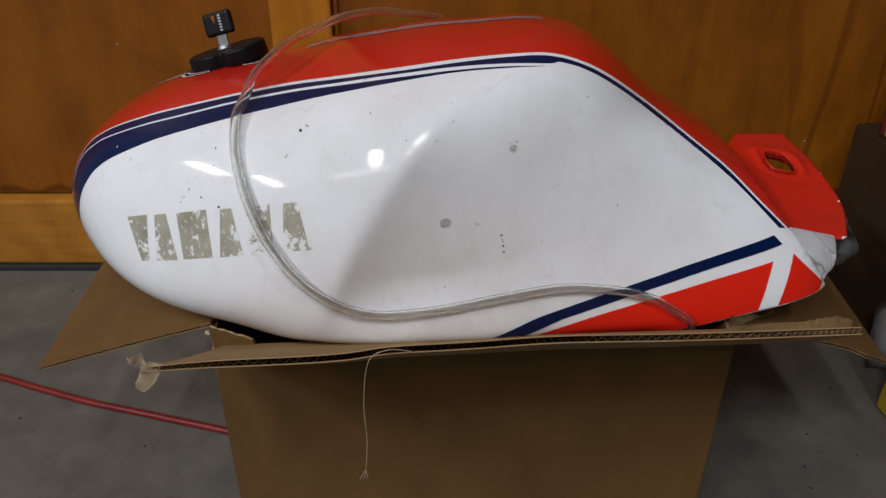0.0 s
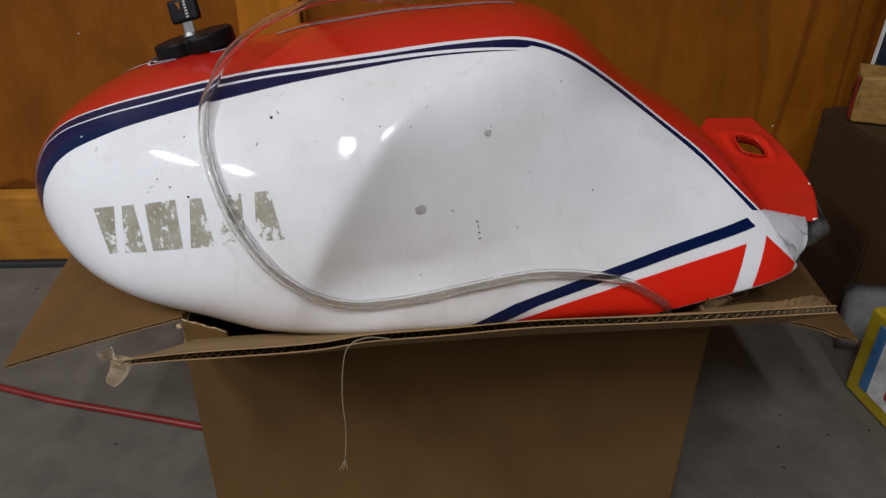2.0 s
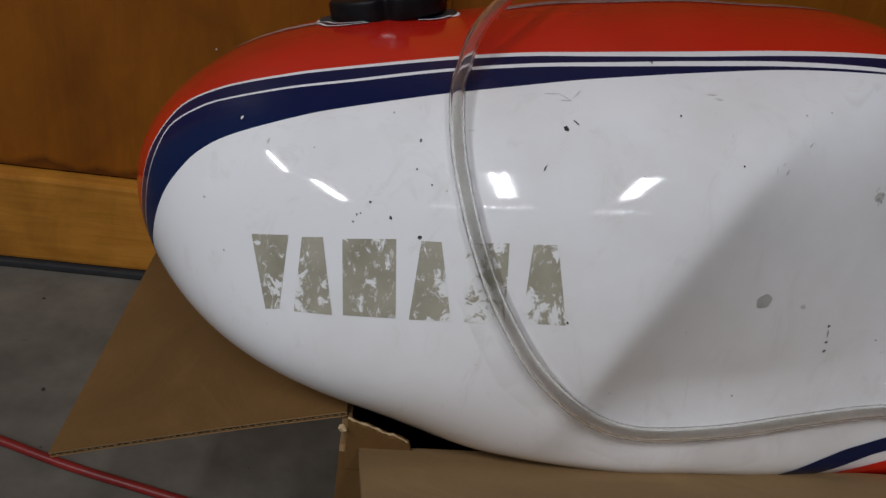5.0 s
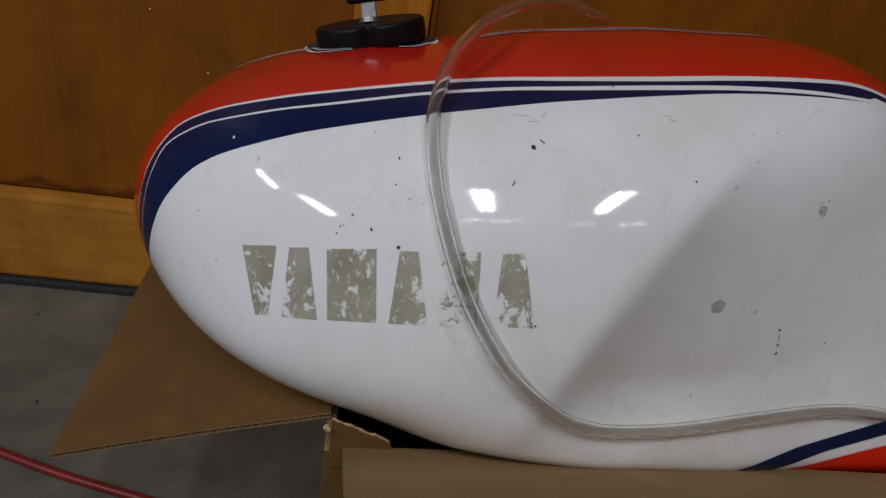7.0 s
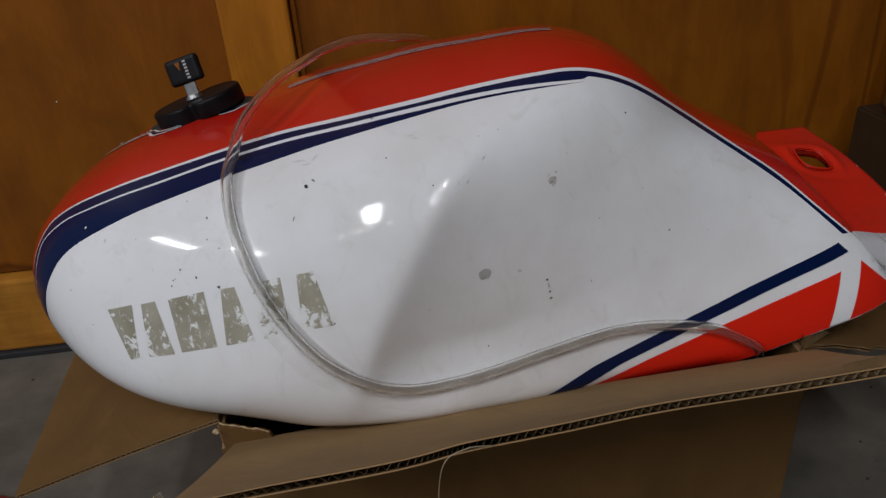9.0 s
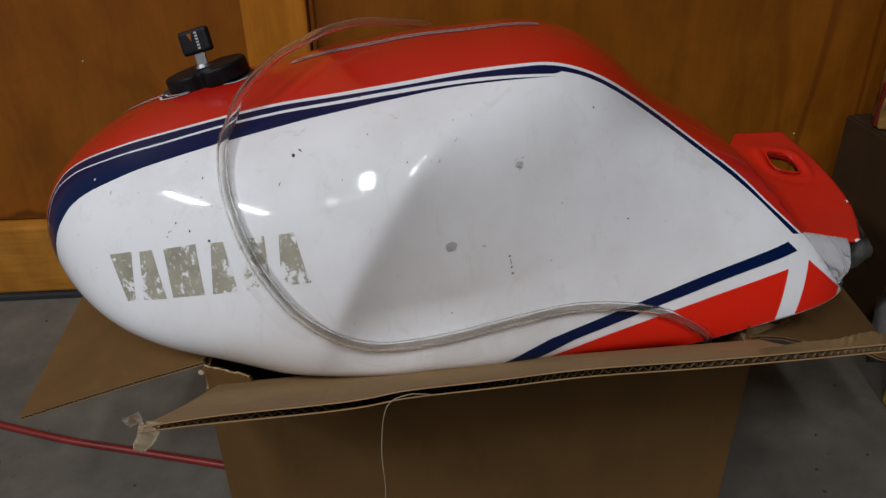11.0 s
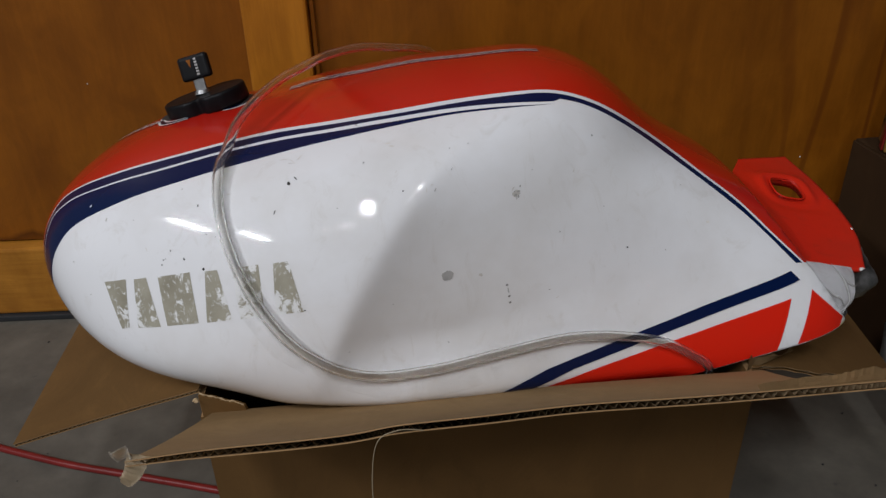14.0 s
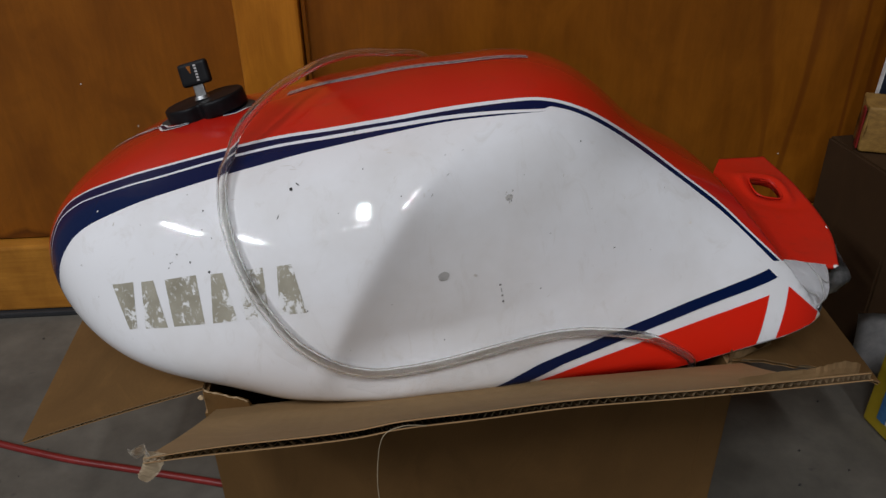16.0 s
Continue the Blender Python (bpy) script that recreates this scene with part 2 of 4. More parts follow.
def box_bm(lo, hi, bevel=0.0, seg=2):
    bm = bmesh.new()
    bmesh.ops.create_cube(bm, size=1.0)
    for v in bm.verts:
        v.co = Vector([(a + b) / 2 + c * (b - a) for a, b, c in zip(lo, hi, v.co)])
    if bevel:
        bmesh.ops.bevel(bm, geom=bm.edges[:], offset=bevel, segments=seg, affect="EDGES", profile=0.6)
    return bm


def smooth_path(pts, n):
    """Points along a Catmull-Rom curve."""
    p = [Vector(a) for a in pts]
    p = [2 * p[0] - p[1]] + p + [2 * p[-1] - p[-2]]
    out = []
    for i in range(1, len(p) - 2):
        for k in range(n):
            f = k / n
            a, b, c, d = p[i - 1], p[i], p[i + 1], p[i + 2]
            out.append(0.5 * (2 * b + (c - a) * f + (2 * a - 5 * b + 4 * c - d) * f * f + (3 * b - a - 3 * c + d) * f ** 3))
    out.append(p[-2])
    return out


def sweep(bm, path, radius, sides=12, cap=True, flip=False):
    rings = []
    side = None
    for i, c in enumerate(path):
        d = (path[min(i + 1, len(path) - 1)] - path[max(i - 1, 0)]).normalized()
        if side is None:
            side = d.orthogonal().normalized()
        side = (side - d * side.dot(d)).normalized()
        other = d.cross(side)
        r = radius(i / (len(path) - 1)) if callable(radius) else radius
        rings.append([bm.verts.new(c + r * (side * math.cos(2 * math.pi * k / sides) + other * math.sin(2 * math.pi * k / sides))) for k in range(sides)])
    for a, b in zip(rings, rings[1:]):
        for k in range(sides):
            q = [a[k], a[(k + 1) % sides], b[(k + 1) % sides], b[k]]
            bm.faces.new(q[::-1] if flip else q)
    if cap:
        bm.faces.new(rings[0][::-1])
        bm.faces.new(rings[-1])
    return rings


def grid_face(bm, rows, slot=0, flip=False):
    vs = [[bm.verts.new(p) for p in r] for r in rows]
    for a, b in zip(vs, vs[1:]):
        for i in range(len(a) - 1):
            q = [a[i], a[i + 1], b[i + 1], b[i]]
            f = bm.faces.new(q[::-1] if flip else q)
            f.material_index = slot
    return vs


# ---------------------------------------------------------------- room
def room():
    x0, x1, y0, y1 = -5.0, 3.0, -4.6, 1.02
    floor = mesh_object("floor", box_bm((x0, y0, -0.1), (x1, y1, 0.0)), CONCRETE, False)
    tagged(floor, "worn grey concrete garage floor with dark specks", "floor", kind="structure")
    ceil = mesh_object("ceiling", box_bm((x0, y0, CEILING), (x1, y1, CEILING + 0.1)), CEIL_PAINT, False)
    tagged(ceil, "plain pale ceiling", "ceiling", kind="structure")
    for nm, lo, hi in (("wall_north", (x0, y1, -0.1), (x1, y1 + 0.12, CEILING + 0.1)),
                       ("wall_south", (x0, y0 - 0.12, -0.1), (x1, y0, CEILING + 0.1)),
                       ("wall_west", (x0 - 0.12, y0 - 0.12, -0.1), (x0, y1 + 0.12, CEILING + 0.1)),
                       ("wall_east", (x1, y0 - 0.12, -0.1), (x1 + 0.12, y1 + 0.12, CEILING + 0.1))):
        tagged(mesh_object(nm, box_bm(lo, hi), WALL_PAINT, False), "plain painted garage wall", "wall", kind="structure")


room()


def wooden_door():
    door = thing("door_1", (0, 0.99, 0), "varnished orange-brown wooden door with recessed panels", "door", kind="structure")
    back, face = 1.016, 0.965
    pan = 0.985
    x = [-1.02, -0.94, -0.216, -0.139, 0.62, 0.70]
    for a, b in ((x[0], x[1]), (x[2], x[3]), (x[4], x[5])):
        part("stile", box_bm((a, face, 0.1155), (b, back, 2.04), 0.004), STILE_WOOD, door, "paler honey-coloured stile", False)
    part("bottom_rail", box_bm((x[0], face - 0.002, 0.0095), (x[5], back, 0.113), 0.004), RAIL_WOOD, door, "golden pine bottom rail", False)
    for a, b in ((x[1], x[2]), (x[3], x[4])):
        part("panel", box_bm((a + 0.001, pan, 0.1155), (b - 0.001, back, 2.0)), PANEL_WOOD, door, "reddish-brown stained plywood panel", False)
    # the shadow gap and cover bead beside the middle stile
    part("bead", box_bm((x[3] + 0.0015, 0.977, 0.116), (x[3] + 0.007, 0.984, 2.0), 0.0015), PANEL_WOOD, door, "", False)
    part("weather_strip", box_bm((x[0], 0.957, 0.0), (x[5], back, 0.0085), 0.002), RUBBER, door, "black rubber strip", False)
    # dried paint specks
    for px, pz in ((-0.362, 0.272), (0.499, 0.1955), (-0.42, 0.33)):
        bm = bmesh.new()
        bmesh.ops.create_icosphere(bm, subdivisions=1, radius=0.0012, matrix=Matrix.Translation((px, pan, pz)))
        part("paint_speck", bm, SCUFF, door, "dried pale paint speck")


wooden_door()


# ---------------------------------------------------------------- lamps
def batten(cx, cy, turn, length, watts, tubes):
    lamp = thing("ceiling_lamp", (cx, cy, CEILING - 0.03), "white fluorescent ceiling batten, switched on", "ceiling lamp", "ceiling lamps")
    m = pose(cx, cy, 0, 0, 0, turn)
    spread = tubes[-1]
    bm = box_bm((-length / 2, -spread - 0.025, CEILING - 0.06), (length / 2, spread + 0.025, CEILING - 0.002), 0.006)
    bmesh.ops.transform(bm, matrix=m, verts=bm.verts)
    part("housing", bm, LAMP_BODY, lamp, "", False)
    for off in tubes:
        data = bpy.data.lights.new("fluorescent_tube", "AREA")
        data.shape, data.size, data.size_y = "RECTANGLE", length - 0.04, 0.011 if len(tubes) > 1 else 0.013
        data.energy = watts
        data.color = (0.92, 0.945, 1.0)
        ob = new("tube_light", data)
        ob.matrix_world = m @ Matrix.Translation((0, off, CEILING - 0.066))


for row in BATTENS:
    batten(*row)


# ---------------------------------------------------------------- the fuel tank's shape
# side outline as radii round the middle, every 15 degrees from the tail
OUTLINE = [0.2963, 0.2019, 0.1840, 0.1709, 0.1465, 0.1272, 0.1219, 0.1221, 0.1285, 0.1483, 0.1732, 0.2665,
           0.3438, 0.3164, 0.2235, 0.1957, 0.1777, 0.1777, 0.1701, 0.1915, 0.2551, 0.3335, 0.3934, 0.3828]
SWELL = (0.2081, -0.0306, -0.0167, -0.1089, 0.0296, -0.0244, 0.0280, -0.0283, 0.0488, -0.0109, 0.1199, -0.0232, 0.0538, 0.0362, -0.0058, 0.0104, 0.0726, -0.0367)
KNEE = 0.0268
TANK_POSE = pose(0, 0.6917, 0.31, -10.902, 0, -1.782)


def outline_radius(phi):
    n = len(OUTLINE)
    u = (phi % (2 * math.pi)) / (2 * math.pi) * n
    i, f = int(u) % n, u - int(u)
    a, b, c, d = (OUTLINE[(i + k) % n] for k in (-1, 0, 1, 2))
    return ((1 - f) ** 3 * a + (3 * f ** 3 - 6 * f * f + 4) * b + (3 * f + 3 * f * f - 3 * f ** 3 + 1) * c + f ** 3 * d) / 6


def half_width(x, z):
    """Half the tank's breadth at a place of its side view, before it rounds off to the outline."""
    X, Z = x / 0.3, (z - 0.01) / 0.1
    h = sum(k * v for k, v in zip(SWELL, (1, X, Z, X * X, X * Z, Z * Z, X ** 3, X * X * Z, X * Z * Z, Z ** 3,
                                         X ** 4, X ** 3 * Z, X * X * Z * Z, X * Z ** 3, Z ** 4, X ** 5, X ** 4 * Z, X ** 3 * Z * Z)))
    # the hollow for the rider's knee starts at a curved crease
    c = min(0.1, max(-0.085, x))
    crease = ((21.3294 * c - 6.6893) * c + 1.0483) * c + 0.0547
    slope = (63.9882 * c - 13.3785) * c + 1.0483
    away = (crease - z + (slope * (x - c) if x < c else 0)) / math.sqrt(1 + slope * slope)
    away += 0.0025
    u = 0.0026 * (away / 0.0026 if away > 0.1 else math.log1p(math.exp(away / 0.0026))) / 0.0450
    # it fades out towards the belly, sooner under the crease than at the rear
    k = min(1, max(0, x / 0.12))
    k = k * k * (3 - 2 * k)
    t = min(1, max(0, (z + 0.118 + 0.050 * k) / (0.066 + 0.071 * k)))
    return max(0.02, h - KNEE * (1 - math.exp(-u)) * t * t * (3 - 2 * t))


def breadth(x, z, phi=None, rho=None):
    if phi is None:
        phi = math.atan2(z, x)
        rho = math.hypot(x, z) / outline_radius(phi)
    s = max(0, math.sin(phi)) ** 2
    n, m = 2.2140 * (1 - s) + 1.9287 * s, 5.5798 * (1 - s) + 4.4112 * s
    # the belly tucks in below the box's rim
    t = min(1, max(0, (-0.105 - z) / 0.08)) * min(1, max(0, (x + 0.16) / 0.06)) * min(1, max(0, (0.24 - x) / 0.06))
    return half_width(x, z) * max(0.0, 1 - rho ** m) ** (1 / n) * (1 - 0.45 * t * t * (3 - 2 * t))


def on_side(x, z, lift=0.0):
    """The tank's near side at (x, z) of its own side view, in world metres."""
    e = 0.002
    y = -breadth(x, z)
    nx = -(breadth(x + e, z) - breadth(x - e, z)) / (2 * e)
    nz = -(breadth(x, z + e) - breadth(x, z - e)) / (2 * e)
    n = Vector((nx, -1, nz)).normalized()
    return TANK_POSE @ (Vector((x, y, z)) + lift * n)


def on_top(x, y, lift=0.0):
    """The tank's upper face at (x, y) of its own plan."""
    def solve(px, py):
        lo, hi = 0.0, 0.2
        for _ in range(40):
            z = (lo + hi) / 2
            inside = math.hypot(px, z) < outline_radius(math.atan2(z, px)) and breadth(px, z) > abs(py)
            lo, hi = (z, hi) if inside else (lo, z)
        return lo
    e = 0.003
    z = solve(x, y)
    n = Vector((-(solve(x + e, y) - solve(x - e, y)) / (2 * e), -(solve(x, y + e) - solve(x, y - e)) / (2 * e), 1)).normalized()
    return TANK_POSE @ (Vector((x, y, z)) + lift * n)


# the painted lines that follow the shoulder, in the side view
EDGE_RED = [(0.2980, -0.0432), (0.2839, -0.0292), (0.2609, -0.0078), (0.2359, 0.0160), (0.2068, 0.0382), (0.1740, 0.0627), (0.1364, 0.0876),
            (0.1110, 0.0998), (0.0858, 0.1058), (0.0566, 0.1053), (0.0105, 0.1001), (-0.0329, 0.0938), (-0.0794, 0.0870), (-0.1205, 0.0804),
            (-0.1618, 0.0724), (-0.2067, 0.0622), (-0.2334, 0.0551), (-0.2633, 0.0448), (-0.2841, 0.0335), (-0.2937, 0.0227), (-0.3005, 0.0078),
            (-0.3035, -0.0096), (-0.3050, -0.0280), (-0.3058, -0.0480), (-0.3040, -0.0640), (-0.2990, -0.0800)]
LINE_MID = [(0.0935, 0.0982), (0.0541, 0.0985), (0.0105, 0.0947), (-0.0321, 0.0890), (-0.0789, 0.0821), (-0.1184, 0.0756), (-0.1605, 0.0674),
            (-0.2041, 0.0568), (-0.2306, 0.0500), (-0.2581, 0.0409), (-0.2738, 0.0338), (-0.2895, 0.0219), (-0.2955, 0.0082), (-0.2985, -0.0068),
            (-0.2998, -0.0255), (-0.2998, -0.0440), (-0.2982, -0.0620), (-0.2945, -0.0780)]
EDGE_NAVY = [(0.0935, 0.0977), (0.0535, 0.0966), (0.0105, 0.0923), (-0.0316, 0.0855), (-0.0783, 0.0768), (-0.1158, 0.0685), (-0.1580, 0.0587),
            (-0.2008, 0.0470), (-0.2238, 0.0394), (-0.2518, 0.0275), (-0.2669, 0.0178), (-0.2760, 0.0079), (-0.2845, -0.0051), (-0.2902, -0.0195),
            (-0.2940, -0.0343), (-0.2958, -0.0473), (-0.2950, -0.0620), (-0.2925, -0.0780)]
REAR_NAVY = [(0.2905, -0.0422), (0.2762, -0.0285), (0.2347, 0.0108), (0.1718, 0.0583), (0.1353, 0.0828), (0.1109, 0.0950), (0.0888, 0.1011)]
COLS = 540
COL_ANGLE = np.arange(COLS) * 360 / COLS
COL_ANGLE = np.where(COL_ANGLE > 280, COL_ANGLE - 360, COL_ANGLE)


def radial(points):
    """How far out a painted line runs, for each column of the shell."""
    path = smooth_path([(x, 0, z) for x, z in points], 12)
    a = np.array([math.degrees(math.atan2(p.z, p.x)) for p in path])
    a = np.where(a < -80, a + 360, a)
    r = np.array([math.hypot(p.x, p.z) for p in path])
    o = np.argsort(a)
    return np.interp(COL_ANGLE, a[o], r[o])


def fuel_tank():
    tank = thing("fuel_tank", (0, 0.67, 0.13), "worn white, red and navy motorcycle tank in an open box", "fuel tank")
    ang = COL_ANGLE
    out = np.array([outline_radius(math.radians(a)) for a in ang])
    red, mid, low, back = (radial(k) for k in (EDGE_RED, LINE_MID, EDGE_NAVY, REAR_NAVY))
    red = np.minimum(red, 0.985 * out)
    rear = np.clip(48.2 - ang, 0, 1)
    thin = np.clip((183 - ang) / 18, 0.12, 1)
    L0 = red / out
    L2 = np.minimum((mid + 0.0010 * thin) * (1 - rear) + back * rear, red - 0.0022) / out
    L1 = np.maximum(L0 - 0.0021 * thin / out, L2 + 0.001)
    fade = np.clip((46 - ang) / 14, 0, 1)
    L3 = np.minimum((mid - 0.0010 * thin) / out, L2 - 0.0007) * (1 - fade) + (L2 - 0.004) * fade
    L4 = np.minimum(low / out * (1 - fade) + fade, L3 - 0.0008)
    striped = (ang > -6.4) & (ang < 194)
    tapered = ang < 47.5
    inner = [k / 56 for k in range(1, 56)]
    outer = [1 - (1 - k / 16) ** 2 for k in range(1, 17)]
    me_verts, faces, slots = [], [], []
    n_in, n_out = len(inner), len(outer)
    for sgn in (-1, 1):
        base = len(me_verts)
        me_verts.append((0, sgn * breadth(0, 0, 0, 0), 0))
        count = n_in + 5 + n_out
        for c in range(COLS):
            phi = 2 * math.pi * c / COLS
            r = outline_radius(phi)
            rhos = [L4[c] * k for k in inner] + [L4[c], L3[c], L2[c], L1[c], L0[c]] + [L0[c] + (1 - L0[c]) * k for k in outer]
            for rho in rhos:
                x, z = rho * r * math.cos(phi), rho * r * math.sin(phi)
                me_verts.append((x, sgn * breadth(x, z, phi, rho), z))
        for c in range(COLS):
            d = (c + 1) % COLS
            a0, b0 = base + 1 + c * count, base + 1 + d * count
            f = [(base, a0, b0)]
            f += [(a0 + k, a0 + k + 1, b0 + k + 1, b0 + k) for k in range(count - 1)]
            for i, q in enumerate(f):
                faces.append(q if sgn > 0 else q[::-1])
                s = 0
                if striped[c]:
                    ring = i - n_in
                    s = 2 if ring == 3 or (ring == 1 and not tapered[c]) else 1 if ring >= 5 else 0
                slots.append(s)
    me = bpy.data.meshes.new("shell")
    me.from_pydata(me_verts, [], faces)
    me.polygons.foreach_set("material_index", slots)
    bm = bmesh.new()
    bm.from_mesh(me)
    bpy.data.meshes.remove(me)
    bmesh.ops.remove_doubles(bm, verts=bm.verts, dist=0.00005)
    # flat welded seam along the underside
    cut = bmesh.ops.bisect_plane(bm, geom=bm.verts[:] + bm.edges[:] + bm.faces[:], plane_co=(0.3201, 0, -0.0785), plane_no=(0.309, 0, -1), clear_outer=True)
    rim = [e for e in cut["geom_cut"] if isinstance(e, bmesh.types.BMEdge)]
    bmesh.ops.edgeloop_fill(bm, edges=rim)
    cut = bmesh.ops.bisect_plane(bm, geom=bm.verts[:] + bm.edges[:] + bm.faces[:], plane_co=(0.3225, 0, -0.0785), plane_no=(1, 0, 0.73), clear_outer=True)
    rim = [e for e in cut["geom_cut"] if isinstance(e, bmesh.types.BMEdge)]
    bmesh.ops.edgeloop_fill(bm, edges=rim)
    bmesh.ops.recalc_face_normals(bm, faces=bm.faces)
    bmesh.ops.transform(bm, matrix=TANK_POSE, verts=bm.verts)
    shell = part("shell", bm, [WHITE, RED, NAVY], tank)
    return tank, shell


TANK, SHELL = fuel_tank()


def ruled(parent, name, material, top, bottom, nu, nv, lift, label=""):
    """A thin sticker on the tank's side between two edges of its side view."""
    def along(poly, s):
        u = s * (len(poly) - 1)
        i = min(int(u), len(poly) - 2)
        f = u - i
        return [a + (b - a) * f for a, b in zip(poly[i], poly[i + 1])]
    bm = bmesh.new()
    rows = []
    for j in range(nv + 1):
        row = []
        for i in range(nu + 1):
            a, b = along(top, i / nu), along(bottom, i / nu)
            row.append(on_side(a[0] + (b[0] - a[0]) * j / nv, a[1] + (b[1] - a[1]) * j / nv, lift))
        rows.append(row)
    grid_face(bm, rows, 0, True)
    return part(name, bm, material, parent, label)


ruled(TANK, "navy_band", NAVY, [(0.0351, -0.1157), (0.0818, -0.0956), (0.1287, -0.0811), (0.1767, -0.0665), (0.2245, -0.0503), (0.2715, -0.0340)],
      [(0.0586, -0.1176), (0.1020, -0.0987), (0.1460, -0.0851), (0.1907, -0.0711), (0.2347, -0.0559), (0.2788, -0.0409)], 60, 4, 0.0006, "navy diagonal stripe")
ruled(TANK, "red_wedge", RED_DECAL, [(0.0527, -0.1249), (0.0889, -0.1101), (0.1253, -0.0987), (0.1624, -0.0882), (0.1994, -0.0774), (0.2356, -0.0657), (0.2713, -0.0537)],
      [(0.0545, -0.1594), (0.1013, -0.1449), (0.1514, -0.1294), (0.1914, -0.1171), (0.2236, -0.1071), (0.2456, -0.1003), (0.2630, -0.0949)], 60, 8, 0.0006, "bright red wedge sticker")
ruled(TANK, "red_wedge", RED_DECAL, [(0.2881, -0.0483), (0.3019, -0.0603), (0.3167, -0.0732)], [(0.2785, -0.0902), (0.2961, -0.0847), (0.3133, -0.0794)], 16, 10, 0.0006, "bright red wedge sticker")

# worn maker's mark: six plain blocks where foil letters used to be
for quad in (((-0.2361, -0.0134), (-0.2186, -0.0099), (-0.2194, -0.0449), (-0.2260, -0.0468)),
             ((-0.2122, -0.0095), (-0.2026, -0.0076), (-0.1943, -0.0417), (-0.2122, -0.0442)),
             ((-0.1936, -0.0065), (-0.1696, -0.0021), (-0.1654, -0.0371), (-0.1893, -0.0406)),
             ((-0.1584, -0.0009), (-0.1495, 0.0002), (-0.1408, -0.0338), (-0.1594, -0.0364)),
             ((-0.1390, 0.0016), (-0.1201, 0.0048), (-0.1171, -0.0309), (-0.1348, -0.0330)),
             ((-0.1098, 0.0060), (-0.0991, 0.0075), (-0.0903, -0.0270), (-0.1098, -0.0291))):
    a, b, c, d = quad
    ruled(TANK, "worn_mark", KHAKI, [a, b], [d, c], 8, 10, 0.0002, "worn khaki foil block")


# brownish grime along the lower run of the hose
ruled(TANK, "grime", GRIME, [(-0.1256, -0.0014), (-0.1002, -0.0370), (-0.0651, -0.0665), (-0.0297, -0.0819), (0.0102, -0.0807), (0.0449, -0.0738)],
      [(-0.1401, -0.0224), (-0.1163, -0.0592), (-0.0740, -0.0907), (-0.0322, -0.1083), (0.0109, -0.1049), (0.0484, -0.0969)], 40, 8, 0.0003, "thin brown grime in patches")


def chip(x, z, r, material=DARK_CHIP, stretch=1.0, turn=0.0, name="chip", label="paint chip"):
    bm = bmesh.new()
    rnd = random.Random(int(x * 1e4) * 31 + int(z * 1e4))
    c, s = math.cos(turn), math.sin(turn)
    ring = []
    n = 24 if r > 0.0025 else 9
    for k in range(n):
        a = 2 * math.pi * k / n
        rr = 0.78 * r * (rnd.uniform(0.7, 1.2) if n == 9 else 1 + 0.07 * math.sin(2 * a + 1) + 0.05 * math.sin(5 * a) + rnd.uniform(-0.03, 0.03))
        u, v = rr * stretch * math.cos(a), rr * math.sin(a)
        ring.append(bm.verts.new(on_side(x + u * c - v * s, z + u * s + v * c, 0.00025)))
    bm.faces.new(ring)
    bmesh.ops.recalc_face_normals(bm, faces=bm.faces)
    part(name, bm, material, TANK, label)


for x, z, r in ((-0.0996, 0.0541, 0.0015), (-0.1593, 0.0004, 0.0012), (-0.1641, 0.0397, 0.0008), (-0.1733, 0.0064, 0.0010), (-0.1832, 0.0113, 0.0008),
                (-0.1885, 0.0051, 0.0006), (-0.1898, 0.0017, 0.0006), (-0.1869, 0.0059, 0.0005), (-0.1643, 0.0281, 0.0005), (-0.1568, 0.0229, 0.0005),
                (0.1141, 0.0753, 0.0007), (0.1418, -0.0071, 0.0008), (0.0073, -0.0654, 0.0006), (-0.0556, 0.0861, 0.0006), (0.0824, -0.0329, 0.0006), (-0.0479, 0.0665, 0.0006), (-0.0896, -0.0258, 0.0007),
                (-0.0208, 0.0506, 0.0006)):
    chip(x, z, r)
chip(0.0077, -0.0122, 0.0050, GREY_SPOT, 1.0, 0, "spot", "round grey stain")
for x, z, r, tu in ((0.0598, 0.0466, 0.0007, 1.1), (0.0584, 0.0429, 0.0008, 0.2), (0.0565, 0.0406, 0.0009, 0.5), (0.0587, 0.0393, 0.0006, 1.5), (0.0557, 0.0431, 0.0005, 0.9)):
    chip(x, z, r, GREY_SPOT, 1.6, tu, "scuff", "grey scuff")
chip(0.0570, 0.0418, 0.0030, SCUFF, 1.2, 0.3, "scuff", "grey scuff")
chip(0.0313, -0.0147, 0.0016, SCUFF, 1.2, 0, "scuff", "grey scuff")
chip(0.2058, 0.0054, 0.0012, SCUFF, 1.5, 0, "scuff", "grey scuff")
for x, z, r in ((0.0505, -0.0253, 0.0011), (0.0522, -0.0343, 0.0009), (0.0528, -0.0394, 0.0010)):
    chip(x, z, r, DARK_SMEAR, 1.3, 0.5, "chip", "grey-brown paint chip")
chip(0.0514, -0.0297, 0.0005, GREY_SPOT, 5.5, 1.75, "scratch", "thin dark scratch")
chip(0.0008, 0.0502, 0.0005, GREY_SPOT, 4.0, 1.1, "scratch", "thin dark scratch")
chip(-0.1082, 0.0377, 0.0004, DARK_CHIP, 5.0, 1.1, "scratch", "thin dark scratch")
chip(-0.1055, 0.0665, 0.0002, SCUFF, 26.0, 0.12, "scratch", "thin dark scratch")
chip(-0.0313, 0.0769, 0.0004, SCUFF, 8.0, 0.1, "scuff", "brownish scuff")
chip(-0.0290, 0.0755, 0.0005, SCUFF, 5.0, 0.0, "scuff", "brownish scuff")
